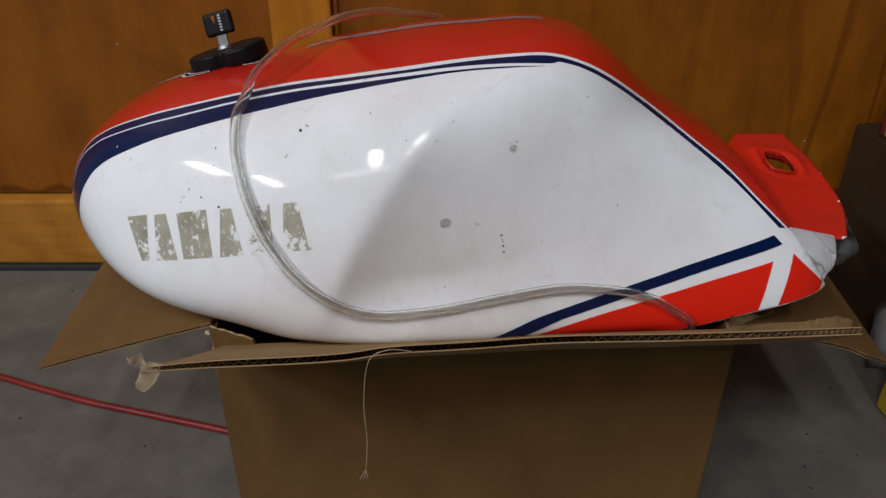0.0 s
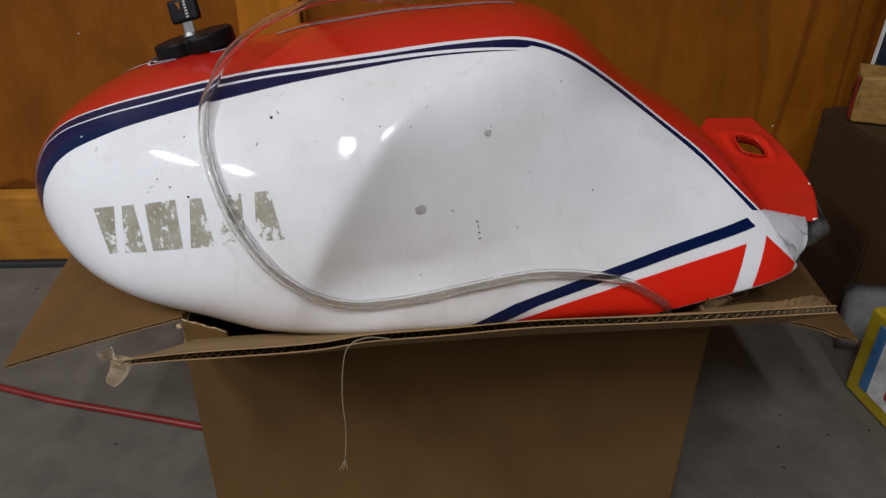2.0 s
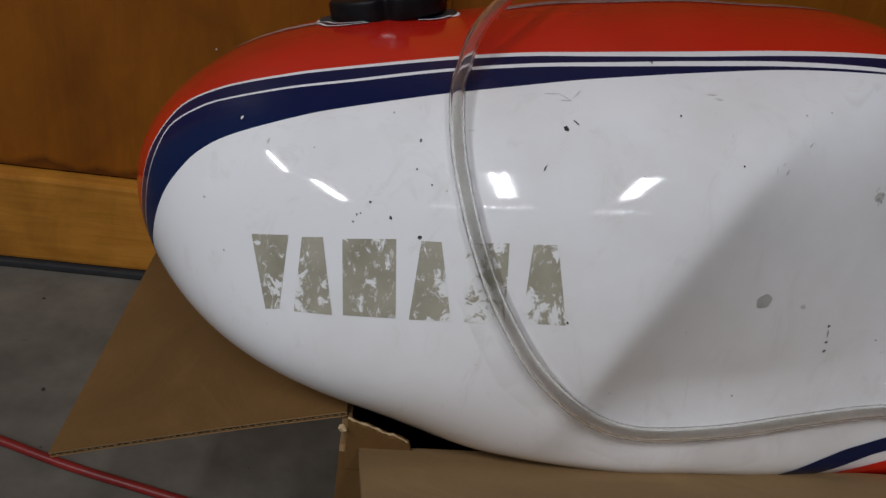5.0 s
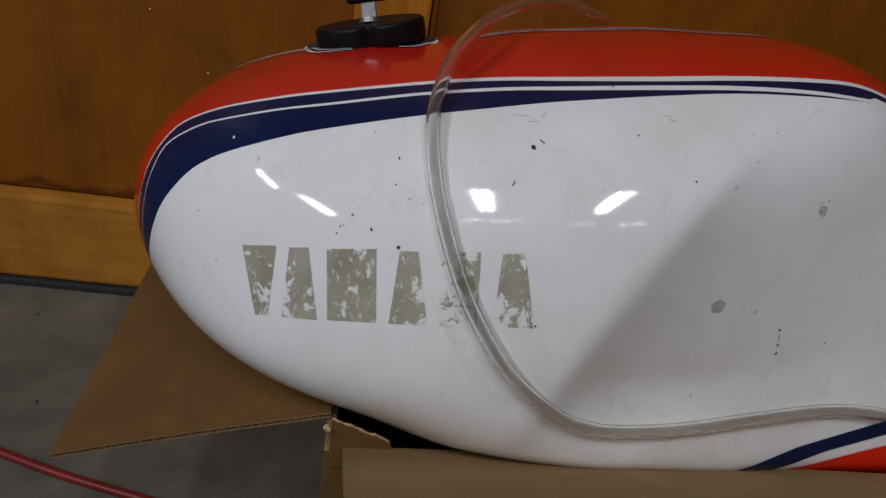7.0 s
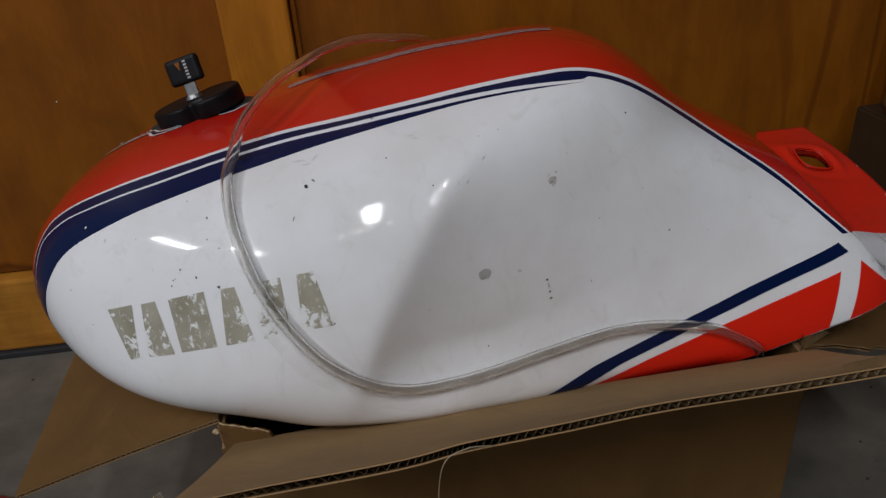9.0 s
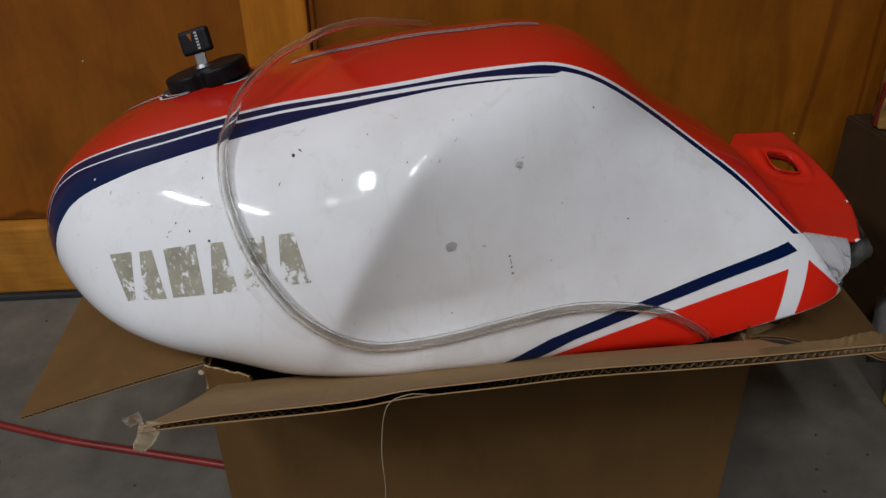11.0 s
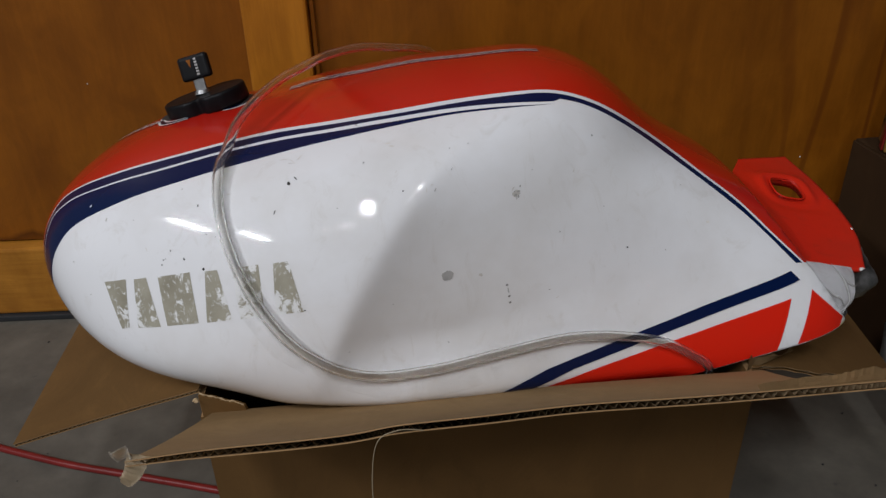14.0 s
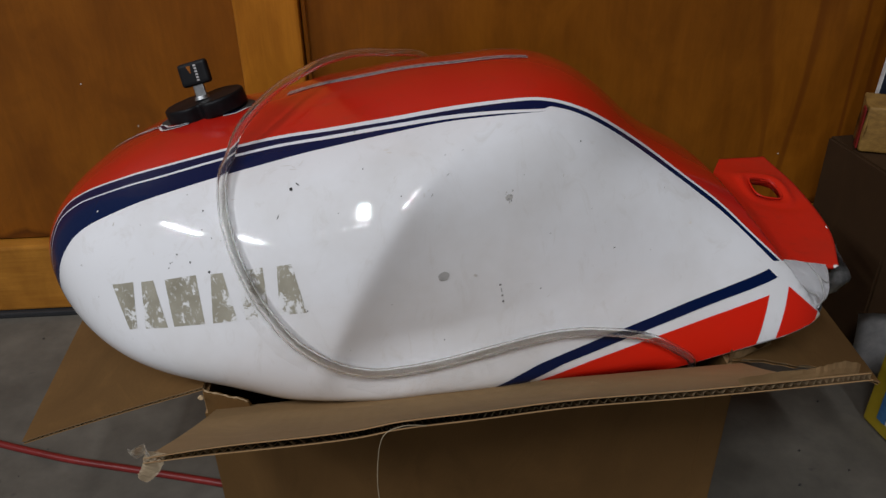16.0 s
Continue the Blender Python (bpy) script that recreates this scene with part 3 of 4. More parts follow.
chip(0.0123, 0.0623, 0.0003, GREY_SPOT, 6.0, 0.8, "scratch", "thin dark scratch")
chip(-0.0952, 0.0571, 0.0004, DARK_CHIP, 5.0, -0.5, "scratch", "faint scratch")
chip(-0.2340, 0.0280, 0.0006, SCUFF, 3.0, 1.2, "scuff", "faint grey scuff")
for x, z, r, st, tu in ((-0.0939, 0.0682, 0.00025, 14, 0.75), (-0.0990, 0.0659, 0.0002, 16, -0.35), (-0.0990, 0.0649, 0.0002, 18, 0.1), (-0.1421, 0.0470, 0.0003, 9, 0.1),
                        (-0.1403, 0.0307, 0.0003, 9, -0.9), (-0.2013, 0.0112, 0.0003, 8, -1.2), (0.0993, 0.0531, 0.0004, 5, 1.2), (0.0547, 0.0451, 0.0004, 5, 1.0),
                        (0.0572, 0.0381, 0.0004, 4, 1.4), (-0.0016, 0.0535, 0.0003, 6, 0.7), (-0.0050, 0.0506, 0.0003, 7, 1.5), 
                        (-0.0253, 0.0617, 0.0003, 5, 0.9), (0.0888, -0.0398, 0.0003, 6, 0.4), (0.1497, 0.0302, 0.0003, 5, 1.2), (-0.1266, -0.0520, 0.0003, 6, 0.5)):
    chip(x, z, r, SCUFF, st, tu, "scratch", "faint grey scratch")
for x, z, r in ((-0.1511, 0.0543, 0.0006), (-0.1777, 0.0485, 0.0006), (-0.2120, 0.0290, 0.0005), (-0.1500, 0.0216, 0.0005), (0.0111, 0.0744, 0.0005), (0.0685, 0.0570, 0.0005),
                (0.1225, 0.0255, 0.0005), (0.1723, -0.0122, 0.0005), (0.0239, 0.0769, 0.0005), (-0.0650, 0.0406, 0.0005), (-0.0305, -0.0282, 0.0005), (0.0894, 0.0105, 0.0006),
                (0.1854, 0.0328, 0.0005), (-0.2493, -0.0244, 0.0006), (-0.2618, -0.0024, 0.0006), (-0.0621, -0.0604, 0.0005)):
    chip(x, z, r, GREY_SPOT, 1.2, 0.4, "chip", "tiny grey speck")
chip(-0.2494, 0.0345, 0.0007, TOUCHUP, 1.5, 1.0, "chip", "white chip")


def top_strip(y, width, x0, x1, material, lift, name="pinstripe", n=36):
    bm = bmesh.new()
    rows = [[on_top(x0 + (x1 - x0) * i / n, y + o, lift) for i in range(n + 1)] for o in (-width / 2, width / 2)]
    grid_face(bm, rows)
    bmesh.ops.recalc_face_normals(bm, faces=bm.faces)
    part(name, bm, material, TANK)


for yy, w, m_ in ((-0.0372, 0.0015, WHITE), (-0.0352, 0.0022, NAVY), (-0.0331, 0.0013, WHITE), (-0.0310, 0.0024, NAVY), (-0.0287, 0.0016, WHITE),
                  (0.034, 0.0018, TOUCHUP), (0.0313, 0.003, NAVY)):
    top_strip(yy, w, -0.121, 0.088, m_, 0.0006)


def top_path(points, width, material, lift=0.0008):
    """A pinstripe that wanders over the tank's upper face."""
    path = smooth_path([(x, y, 0) for x, y in points], 6)
    bm = bmesh.new()
    rows = [[], []]
    for i, c in enumerate(path):
        d = (path[min(i + 1, len(path) - 1)] - path[max(i - 1, 0)]).normalized()
        for row, o in zip(rows, (-width / 2, width / 2)):
            row.append(on_top(c.x - d.y * o, c.y + d.x * o, lift))
    grid_face(bm, rows)
    bmesh.ops.recalc_face_normals(bm, faces=bm.faces)
    part("pinstripe", bm, material, TANK)


# the same pinstripe steps round the filler flange
for off, w, m_ in ((0.0, 0.0020, TOUCHUP), (0.0027, 0.0032, NAVY), (0.0052, 0.0016, TOUCHUP)):
    top_path([(-0.284, -0.030 + off), (-0.262, -0.040 + off), (-0.240, -0.047 + off), (-0.230 + off * 0.4, -0.050 + off), (-0.2235 + off * 0.8, -0.064 + off), (-0.213 + off, -0.068 + off),
              (-0.200, -0.066 + off)], w, m_)
    top_path([(-0.172, -0.062 + off), (-0.162 - off, -0.060 + off), (-0.1545 - off * 0.6, -0.050 + off), (-0.150, -0.036 + off)], w, m_)


def tail_plate():
    """The flat mounting tongue behind the tank, with its dented near corner."""
    back = [(0.274, 0.553, 0.3075), (0.264, 0.60, 0.315), (0.264, 0.66, 0.320), (0.297, 0.728, 0.3125)]
    edge = [(0.3395, 0.556, 0.289), (0.356, 0.609, 0.295), (0.358, 0.678, 0.302), (0.348, 0.737, 0.309)]
    A, B = smooth_path(back, 20), smooth_path(edge, 20)
    hole = Vector((0.320, 0.668))

    def off(p):
        """How far a place lies from the middle of the rounded-square hole."""
        return (abs(p.x - hole.x) ** 3.2 + abs(p.y - hole.y) ** 3.2) ** (1 / 3.2)
    bm = bmesh.new()
    top, low = [], []
    n = 40
    for a, b in zip(A, B):
        row = []
        for i in range(n + 1):
            f = i / n
            p = a.lerp(b, f)
            p.z -= 0.0035 * math.sin(math.pi * f) * min(1, max(0, (0.728 - p.y) / 0.09))
            d = off(p)
            p.z += 0.0025 * math.exp(-((d - 0.021) / 0.004) ** 2) + 0.18 * (p.y - hole.y) * math.exp(-(d / 0.027) ** 4)
            row.append(p)
        top.append(row)
    vs = grid_face(bm, top)
    gone = [f for f in bm.faces if off(f.calc_center_median()) < 0.0138]
    bmesh.ops.delete(bm, geom=gone, context="FACES")
    for v in bm.verts:
        d = off(v.co)
        if v.is_boundary and d < 0.020:
            v.co.x, v.co.y = hole.x + (v.co.x - hole.x) * 0.0140 / d, hole.y + (v.co.y - hole.y) * 0.0140 / d
    bmesh.ops.solidify(bm, geom=bm.faces[:], thickness=0.0035)
    bmesh.ops.recalc_face_normals(bm, faces=bm.faces)
    plate = part("tail_plate", bm, RED_DULL, TANK, "red tail plate with a round hole")
    bm = bmesh.new()
    ring = []
    for k in range(49):
        a = 2 * math.pi * k / 48
        f = 0.0143 / (abs(math.cos(a)) ** 3.2 + abs(math.sin(a)) ** 3.2) ** (1 / 3.2)
        ring.append(Vector((hole.x + f * math.cos(a), hole.y + f * math.sin(a), 0.3086 + 0.24 * f * math.sin(a) - 0.2 * f * math.cos(a))))
    sweep(bm, ring, 0.0007, 8, False)
    part("hole_lip", bm, RED_DULL, plate, "raised red lip round the hole")
    bm = bmesh.new()
    grid_face(bm, [[p - Vector((0, 0, d)) for p in ring] for d in (0.0, 0.004, 0.008)])
    bmesh.ops.solidify(bm, geom=bm.faces[:], thickness=0.0012)
    bmesh.ops.recalc_face_normals(bm, faces=bm.faces)
    part("hole_collar", bm, RED, plate, "dull red collar under the hole")
    # folded near flank: bare undercoat where the red has flaked away
    bm = bmesh.new()
    rows = []
    for j in range(9):
        f = j / 8
        row = []
        for i in range(11):
            s = i / 10
            p0 = Vector((0.277, 0.5475, 0.3065)).lerp(Vector((0.3265, 0.5555, 0.2925)), s)
            p1 = Vector((0.300, 0.5365, 0.276)).lerp(Vector((0.3160, 0.5335, 0.2635)), s)
            knee = (p0 + p1) / 2 + Vector((0.004, -0.026, 0.011)) * (0.2 + 0.8 * s) * (1 - 0.35 * s * s)
            p = (1 - f) ** 2 * p0 + 2 * f * (1 - f) * knee + f * f * p1
            p += Vector((0, -1, 0.3)) * 0.0022 * noise.noise(Vector((s * 6, f * 5, 1.7)))
            row.append(p)
        rows.append(row)
    grid_face(bm, rows)
    bmesh.ops.solidify(bm, geom=bm.faces[:], thickness=0.003)
    bmesh.ops.recalc_face_normals(bm, faces=bm.faces)
    flank_rows = [list(r) for r in rows]
    part("flaked_flank", bm, WHITE, plate, "flaking white undercoat on the dented corner")
    bm = bmesh.new()
    rows = []
    for j in range(9):
        f = j / 8
        row = []
        for i in range(9):
            s = i / 8
            p0 = Vector((0.3245, 0.5460, 0.2930)).lerp(Vector((0.352, 0.592, 0.2905)), s)
            p1 = Vector((0.3160, 0.5300, 0.2610)).lerp(Vector((0.338, 0.60, 0.262)), s)
            p = p0.lerp(p1, f)
            p += Vector((0.0135, -0.015, 0)) * math.sin(math.pi * min(1, f + 0.15)) * math.sin(math.pi * min(0.92, 0.02 + 1.1 * s))
            p += Vector((1, -0.5, 0)) * 0.004 * noise.noise(Vector((s * 6, f * 5, 8.1)))
            row.append(p)
        rows.append(row)
    grid_face(bm, rows)
    bmesh.ops.solidify(bm, geom=bm.faces[:], thickness=0.003)
    bmesh.ops.recalc_face_normals(bm, faces=bm.faces)
    part("bare_corner", bm, BARE, plate, "dented bare metal corner")
    bm = bmesh.new()
    bmesh.ops.create_icosphere(bm, subdivisions=2, radius=1, matrix=Matrix.Translation((0.3365, 0.5545, 0.2900)) @ Matrix.Diagonal((0.0030, 0.0036, 0.0012, 1)))
    part("chip", bm, TOUCHUP, plate, "white paint chip")
    for p, r in (((0.3548, 0.612, 0.2952), 0.0012), ((0.3572, 0.660, 0.3000), 0.0006)):
        bm = bmesh.new()
        bmesh.ops.create_icosphere(bm, subdivisions=2, radius=1, matrix=Matrix.Translation(p) @ Matrix.Diagonal((r * 0.7, r * 1.8, r * 0.6, 1)))
        part("chip", bm, TOUCHUP, plate, "white paint chip")
    # cracks in the flaking undercoat
    for cells in (((0, 6), (2, 7), (4, 8), (6, 9), (8, 9)), ((5, 2), (6, 4), (6, 6), (7, 8)), ((2, 7), (3, 9), (3, 10))):
        bm = bmesh.new()
        sweep(bm, smooth_path([flank_rows[j][i] + Vector((0, -0.0012, 0.0006)) for j, i in cells], 5), lambda f: 0.0003 + 0.0006 * math.sin(math.pi * f), 5)
        part("crack", bm, GREY_SPOT, plate, "dark crack in the undercoat")


tail_plate()


def fuel_cap():
    m = Matrix.Translation((-0.1868, 0.677, 0.3885)) @ pose(0, 0, 0, -5, -15, 0)
    mf = Matrix.Translation((-0.1905, 0.677, 0.3995)) @ pose(0, 0, 0, -2, -11, 0)

    def disc(profile, shape, steps=72, m=m):
        bm = bmesh.new()
        rings = []
        for r, z in profile:
            rings.append([bm.verts.new(m @ Vector((*[r * k for k in shape(2 * math.pi * i / steps)], z))) for i in range(steps)])
        for a, b in zip(rings, rings[1:]):
            for i in range(steps):
                bm.faces.new((a[i], a[(i + 1) % steps], b[(i + 1) % steps], b[i]))
        bm.faces.new(rings[-1])
        bm.faces.new(rings[0][::-1])
        return bm

    def knob(a):
        r = 0.0312 + 0.0040 * math.cos(2 * a)
        for notch in (-math.pi / 2, math.pi / 2):
            d = (a - notch + math.pi) % (2 * math.pi) - math.pi
            r -= 0.0060 * math.exp(-(d / 0.17) ** 2)
        return r * math.cos(a), r * math.sin(a)

    def oval(a):
        return 0.0425 * math.cos(a), 0.0225 * math.sin(a)

    flange = part("cap_flange", disc([(1.03, -0.006), (1.03, 0.0005), (1.0, 0.0015), (0.9, 0.0015)], oval, 72, mf), TOUCHUP, TANK, "white-edged filler flange")
    part("flange_inlay", disc([(0.985, -0.004), (0.985, 0.0021), (0.93, 0.0026)], oval, 72, mf), DARK_CHIP, flange, "black inlay")
    cap = part("cap", disc([(0.9, 0.006), (0.93, 0.0125), (0.985, 0.0130), (1.0, 0.0140), (1.0, 0.0240), (0.99, 0.0255), (0.955, 0.0265), (0.92, 0.0262), (0.6, 0.0268), (0.2, 0.0272)], knob), BLACK_PLASTIC, TANK, "black plastic filler cap")
    k = m @ pose(0.0005, -0.004, 0.0262, -14, -1, -12)
    bm = box_bm((-0.0050, -0.0011, 0), (0.0050, 0.0011, 0.017), 0.0008)
    bmesh.ops.transform(bm, matrix=k, verts=bm.verts)
    key = part("key_blade", bm, STEEL, cap, "steel key left in the lock", False)
    bm = bmesh.new()
    bmesh.ops.create_cone(bm, cap_ends=True, segments=20, radius1=0.007, radius2=0.006, depth=0.003)
    bmesh.ops.transform(bm, matrix=k @ Matrix.Translation((0, 0, 0.0015)), verts=bm.verts)
    part("lock_barrel", bm, STEEL, cap, "", False)
    # rubber head with a cut-out triangle
    bm = box_bm((-0.0138, -0.0035, 0.0125), (0.0138, 0.0035, 0.0325), 0.0032, 3)
    bmesh.ops.transform(bm, matrix=k, verts=bm.verts)
    part("key_head", bm, KEY_BLACK, cap, "black rubber key head", False)
    bm = bmesh.new()
    bm.faces.new([bm.verts.new(k @ Vector(p)) for p in ((-0.0046, -0.0037, 0.0292), (-0.0018, -0.0037, 0.0225), (-0.0004, -0.0037, 0.0292))])
    part("key_emblem", bm, PANEL_WOOD, cap, "small triangle emblem", False)
    bm = bmesh.new()
    for i in range(6):
        z0 = 0.0155 + i * 0.0025
        bm.faces.new([bm.verts.new(k @ Vector(p)) for p in ((0.0024, -0.0037, z0), (0.0050, -0.0037, z0), (0.0050, -0.0037, z0 + 0.0014), (0.0024, -0.0037, z0 + 0.0014))])
    part("key_print", bm, GREY_PAPER, cap, "row of small white print bars", False)


fuel_cap()


# ---------------------------------------------------------------- clear breather hose over the tank
def clear_hose():
    r = 0.0037
    pts = [(0.0176, 0.8259, 0.3787), (0.0041, 0.8025, 0.4044), (-0.0099, 0.7774, 0.4175), (-0.0317, 0.7499, 0.4270), (-0.0607, 0.7195, 0.4369),
           (-0.0878, 0.6893, 0.4394), (-0.1056, 0.6644, 0.4377), (-0.1209, 0.6360, 0.4363), (-0.1354, 0.6041, 0.4311), (-0.1467, 0.5813, 0.4215),
           (-0.1517, 0.5623, 0.4098)]
    lay = [(-0.1490, 0.0567, 0.0068), (-0.1467, 0.0386, 0.0041), (-0.1398, 0.0176, 0.0040), (-0.1297, -0.0054, 0.0043), (-0.1172, -0.0267, 0.0048), (-0.0983, -0.0497, 0.0053),
           (-0.0733, -0.0697, 0.0040), (-0.0468, -0.0819, 0.0043), (-0.0202, -0.0835, 0.0045), (0.0101, -0.0816, 0.0047), (0.0453, -0.0768, 0.0045), (0.0958, -0.0712, 0.0043),
           (0.1364, -0.0742, 0.0046), (0.1713, -0.0822, 0.0047), (0.1976, -0.0956, 0.0044)]
    pts += [on_side(*p) for p in lay]
    pts += [(0.2027, 0.5083, 0.2380), (0.2083, 0.5158, 0.2232), (0.2102, 0.5212, 0.2005), (0.2090, 0.5237, 0.1699)]
    path = smooth_path(pts, 8)
    bm = bmesh.new()
    o = sweep(bm, path, r, 24, False)
    i = sweep(bm, path, r * 0.64, 24, False, True)
    for end in (0, -1):
        for k in range(24):
            q = [o[end][k], o[end][(k + 1) % 24], i[end][(k + 1) % 24], i[end][k]]
            bm.faces.new(q if end else q[::-1])
    bmesh.ops.recalc_face_normals(bm, faces=bm.faces)
    ob = mesh_object("clear_hose", bm, VINYL)
    tagged(ob, "clear vinyl hose draped over the fuel tank", "hose")


clear_hose()


# ---------------------------------------------------------------- the cardboard box
BX0, BX1, BY0, BY1 = -0.191, 0.240, 0.5, 0.862


def board(name, fn, nu, nv, thick, parent, label="", flutes=0, pinch=0, face=CARD):
    """Corrugated board under a thing: two liners and, between them, the wavy flute. fn(s, t) gives the middle surface."""
    e = 0.01

    def at(s, t, off):
        p = fn(s, t)
        du = fn(min(1, s + e), t) - fn(max(0, s - e), t)
        dv = fn(s, min(1, t + e)) - fn(s, max(0, t - e))
        return p + du.cross(dv).normalized() * off * (min(1, pinch + s * 3) if pinch else 1)

    def layer(h0, h1):
        bm = bmesh.new()
        a = grid_face(bm, [[at(i / nu, j / nv, h0) for i in range(nu + 1)] for j in range(nv + 1)])
        b = grid_face(bm, [[at(i / nu, j / nv, h1) for i in range(nu + 1)] for j in range(nv + 1)], 0, True)
        ra = a[0] + [r[-1] for r in a[1:]] + a[-1][-2::-1] + [r[0] for r in a[-2:0:-1]]
        rb = b[0] + [r[-1] for r in b[1:]] + b[-1][-2::-1] + [r[0] for r in b[-2:0:-1]]
        for k in range(len(ra)):
            q = (k + 1) % len(ra)
            bm.faces.new((ra[k], ra[q], rb[q], rb[k])).material_index = 1
        bmesh.ops.recalc_face_normals(bm, faces=bm.faces)
        return bm
    h = thick / 2
    if not flutes:
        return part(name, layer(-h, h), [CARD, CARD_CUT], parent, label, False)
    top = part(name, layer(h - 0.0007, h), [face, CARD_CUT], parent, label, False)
    part("lower_liner", layer(-h, 0.0007 - h), [face, CARD_CUT], top, "", False)
    bm = bmesh.new()
    rows = [[at(i / (2 * flutes), t, (h - 0.0010) * (1 if i % 2 else -1)) for i in range(2 * flutes + 1)] for t in (0.9995, 0.9, 0.75, 0.6, 0.4, 0.2, 0.05)]
    grid_face(bm, rows)
    bmesh.ops.solidify(bm, geom=bm.faces[:], thickness=0.0009)
    bmesh.ops.recalc_face_normals(bm, faces=bm.faces)
    part("flute", bm, CARD_EDGE, top, "wavy corrugated core", False)
    return top


def cardboard_box():
    box = thing("cardboard_box", ((BX0 + BX1) / 2, (BY0 + BY1) / 2, 0), "open brown corrugated cardboard box with flaps folded out", "box")
    t = 0.005
    wz = lambda x: 0.216 + (x - BX0) / (BX1 - BX0) * 0.010

    def wall(p, q, zf, bulge=0.0):
        p, q = Vector(p), Vector(q)
        nrm = (q - p).cross(Vector((0, 0, 1))).normalized()

        def fn(s, v):
            c = p.lerp(q, s)
            c.z = v * zf(c.x)
            return c + nrm * bulge * math.sin(math.pi * s) * math.sin(math.pi * v)
        return fn
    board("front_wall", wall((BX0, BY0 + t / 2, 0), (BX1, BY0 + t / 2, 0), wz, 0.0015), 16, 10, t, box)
    board("back_wall", wall((BX1, BY1 - t / 2, 0), (BX0, BY1 - t / 2, 0), wz), 8, 4, t, box)
    board("side_wall", wall((BX0 + t / 2, BY1 - t, 0), (BX0 + t / 2, BY0 + t, 0), lambda x: 0.234), 8, 4, t, box)
    board("side_wall", wall((BX1 - t / 2, BY0 + t, 0), (BX1 - t / 2, BY1 - t, 0), lambda x: 0.230), 8, 4, t, box)
    part("bottom", box_bm((BX0 + t, BY0 + t, 0.0005), (BX1 - t, BY1 - t, 0.006)), CARD, box, "", False)

    part("glue_seam", box_bm((BX1 - 0.021, BY0 - 0.0005, 0.001), (BX1 - 0.0008, BY0 + 0.0004, 0.216), 0.0006), CARD, box, "overlapped glue seam down the corner", False)

    # front flap, standing out and up towards the room
    hinge = [Vector((BX0 + 0.010, BY0 + 0.002, 0.219)), Vector((BX1 + 0.004, BY0 + 0.002, 0.235))]
    rim = smooth_path([(-0.1775, 0.349, 0.3225), (-0.127, 0.352, 0.325), (-0.061, 0.355, 0.3275), (-0.028, 0.357, 0.331), (0.022, 0.36, 0.333),
                       (0.072, 0.363, 0.334), (0.14, 0.366, 0.334), (0.21, 0.370, 0.333), (0.2535, 0.373, 0.3335)], 8)

    def front(s, v):
        u = s * (len(rim) - 1)
        i = min(int(u), len(rim) - 2)
        o = rim[i].lerp(rim[i + 1], u - i)
        h = hinge[0].lerp(hinge[1], s)
        p = h.lerp(o, v)
        p.z -= (0.002 + 0.005 * min(1, s / 0.2)) * math.sin(math.pi * v)
        p.z += 0.0004 * math.sin(23 * s) * v * v
        return p - Vector((0, 0.3, 0.8)) * 0.002
    # both liners take the paler card, so the flap's light is partly in its colour
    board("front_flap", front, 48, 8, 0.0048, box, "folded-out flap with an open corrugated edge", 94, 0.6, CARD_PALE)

    # inner ply peeled up along the rim's end
    bm = bmesh.new()
    rnd = random.Random(12)
    n = 26
    rows = [[], [], [], []]
    for i in range(n + 1):
        f = i / n
        base = front(0.815 + 0.182 * f, 0.91) + Vector((0, 0, 0.002))
        h = (0.0010 + 0.0055 * min(1, f / 0.7)) * (1 - 0.5 * max(0, f - 0.88) / 0.12) + 0.0006 * rnd.uniform(-1, 1)
        for j, row in enumerate(rows):
            g = j / 3
            row.append(base + Vector((0.006 * f * g, 0.006 * g * g + 0.001 * g * math.sin(9 * f), h * g)))
    grid_face(bm, rows)
    bmesh.ops.solidify(bm, geom=bm.faces[:], thickness=0.0009)
    bmesh.ops.recalc_face_normals(bm, faces=bm.faces)
    part("peeled_ply", bm, CARD_PALE, box, "pale ply torn up along the flap's end", False)

    def left(s, v):
        a = Vector((BX0 + 0.002, BY0 + 0.004, 0.2385)).lerp(Vector((BX0 + 0.002, BY1 - 0.03, 0.232)), s)
        b = Vector((-0.341, 0.503, 0.1925)).lerp(Vector((-0.337, 0.80, 0.217)), s)
        p = a.lerp(b, v)
        p.z += 0.001 * math.sin(math.pi * v) * (1 - s)
        return p
    board("side_flap", lambda s, v: left(1 - v, s), 10, 12, 0.0032, box, "flap hanging down over the floor", 40)

    def right(s, v):
        a = Vector((BX1 - 0.002, BY0 + 0.008, 0.2335)).lerp(Vector((BX1 - 0.002, BY1 - 0.01, 0.232)), s)
        b = Vector((0.408, 0.553, 0.160)).lerp(Vector((0.40, 0.83, 0.185)), s)
        p = a.lerp(b, v)
        p.z += 0.004 * math.sin(math.pi * v) * (1 - s)
        if s < 0.15:
            p.y += (1 - s / 0.15) * 0.006 * noise.noise(Vector((v * 11, 3.3, 0.7)))
        return p
    board("side_flap", right, 24, 30, 0.0034, box, "flap hanging down over the floor", 34)

    def rear(s, v):
        a = Vector((BX1 - 0.01, BY1 + 0.001, 0.224)).lerp(Vector((BX0 + 0.01, BY1 + 0.001, 0.220)), s)
        return a + Vector((0, 0.03 * v, -0.14 * v))
    board("back_flap", rear, 8, 4, 0.0042, box)

    # what is left of the front wall's corner where the flap ripped away
    bm = bmesh.new()
    rnd = random.Random(4)
    n = 22
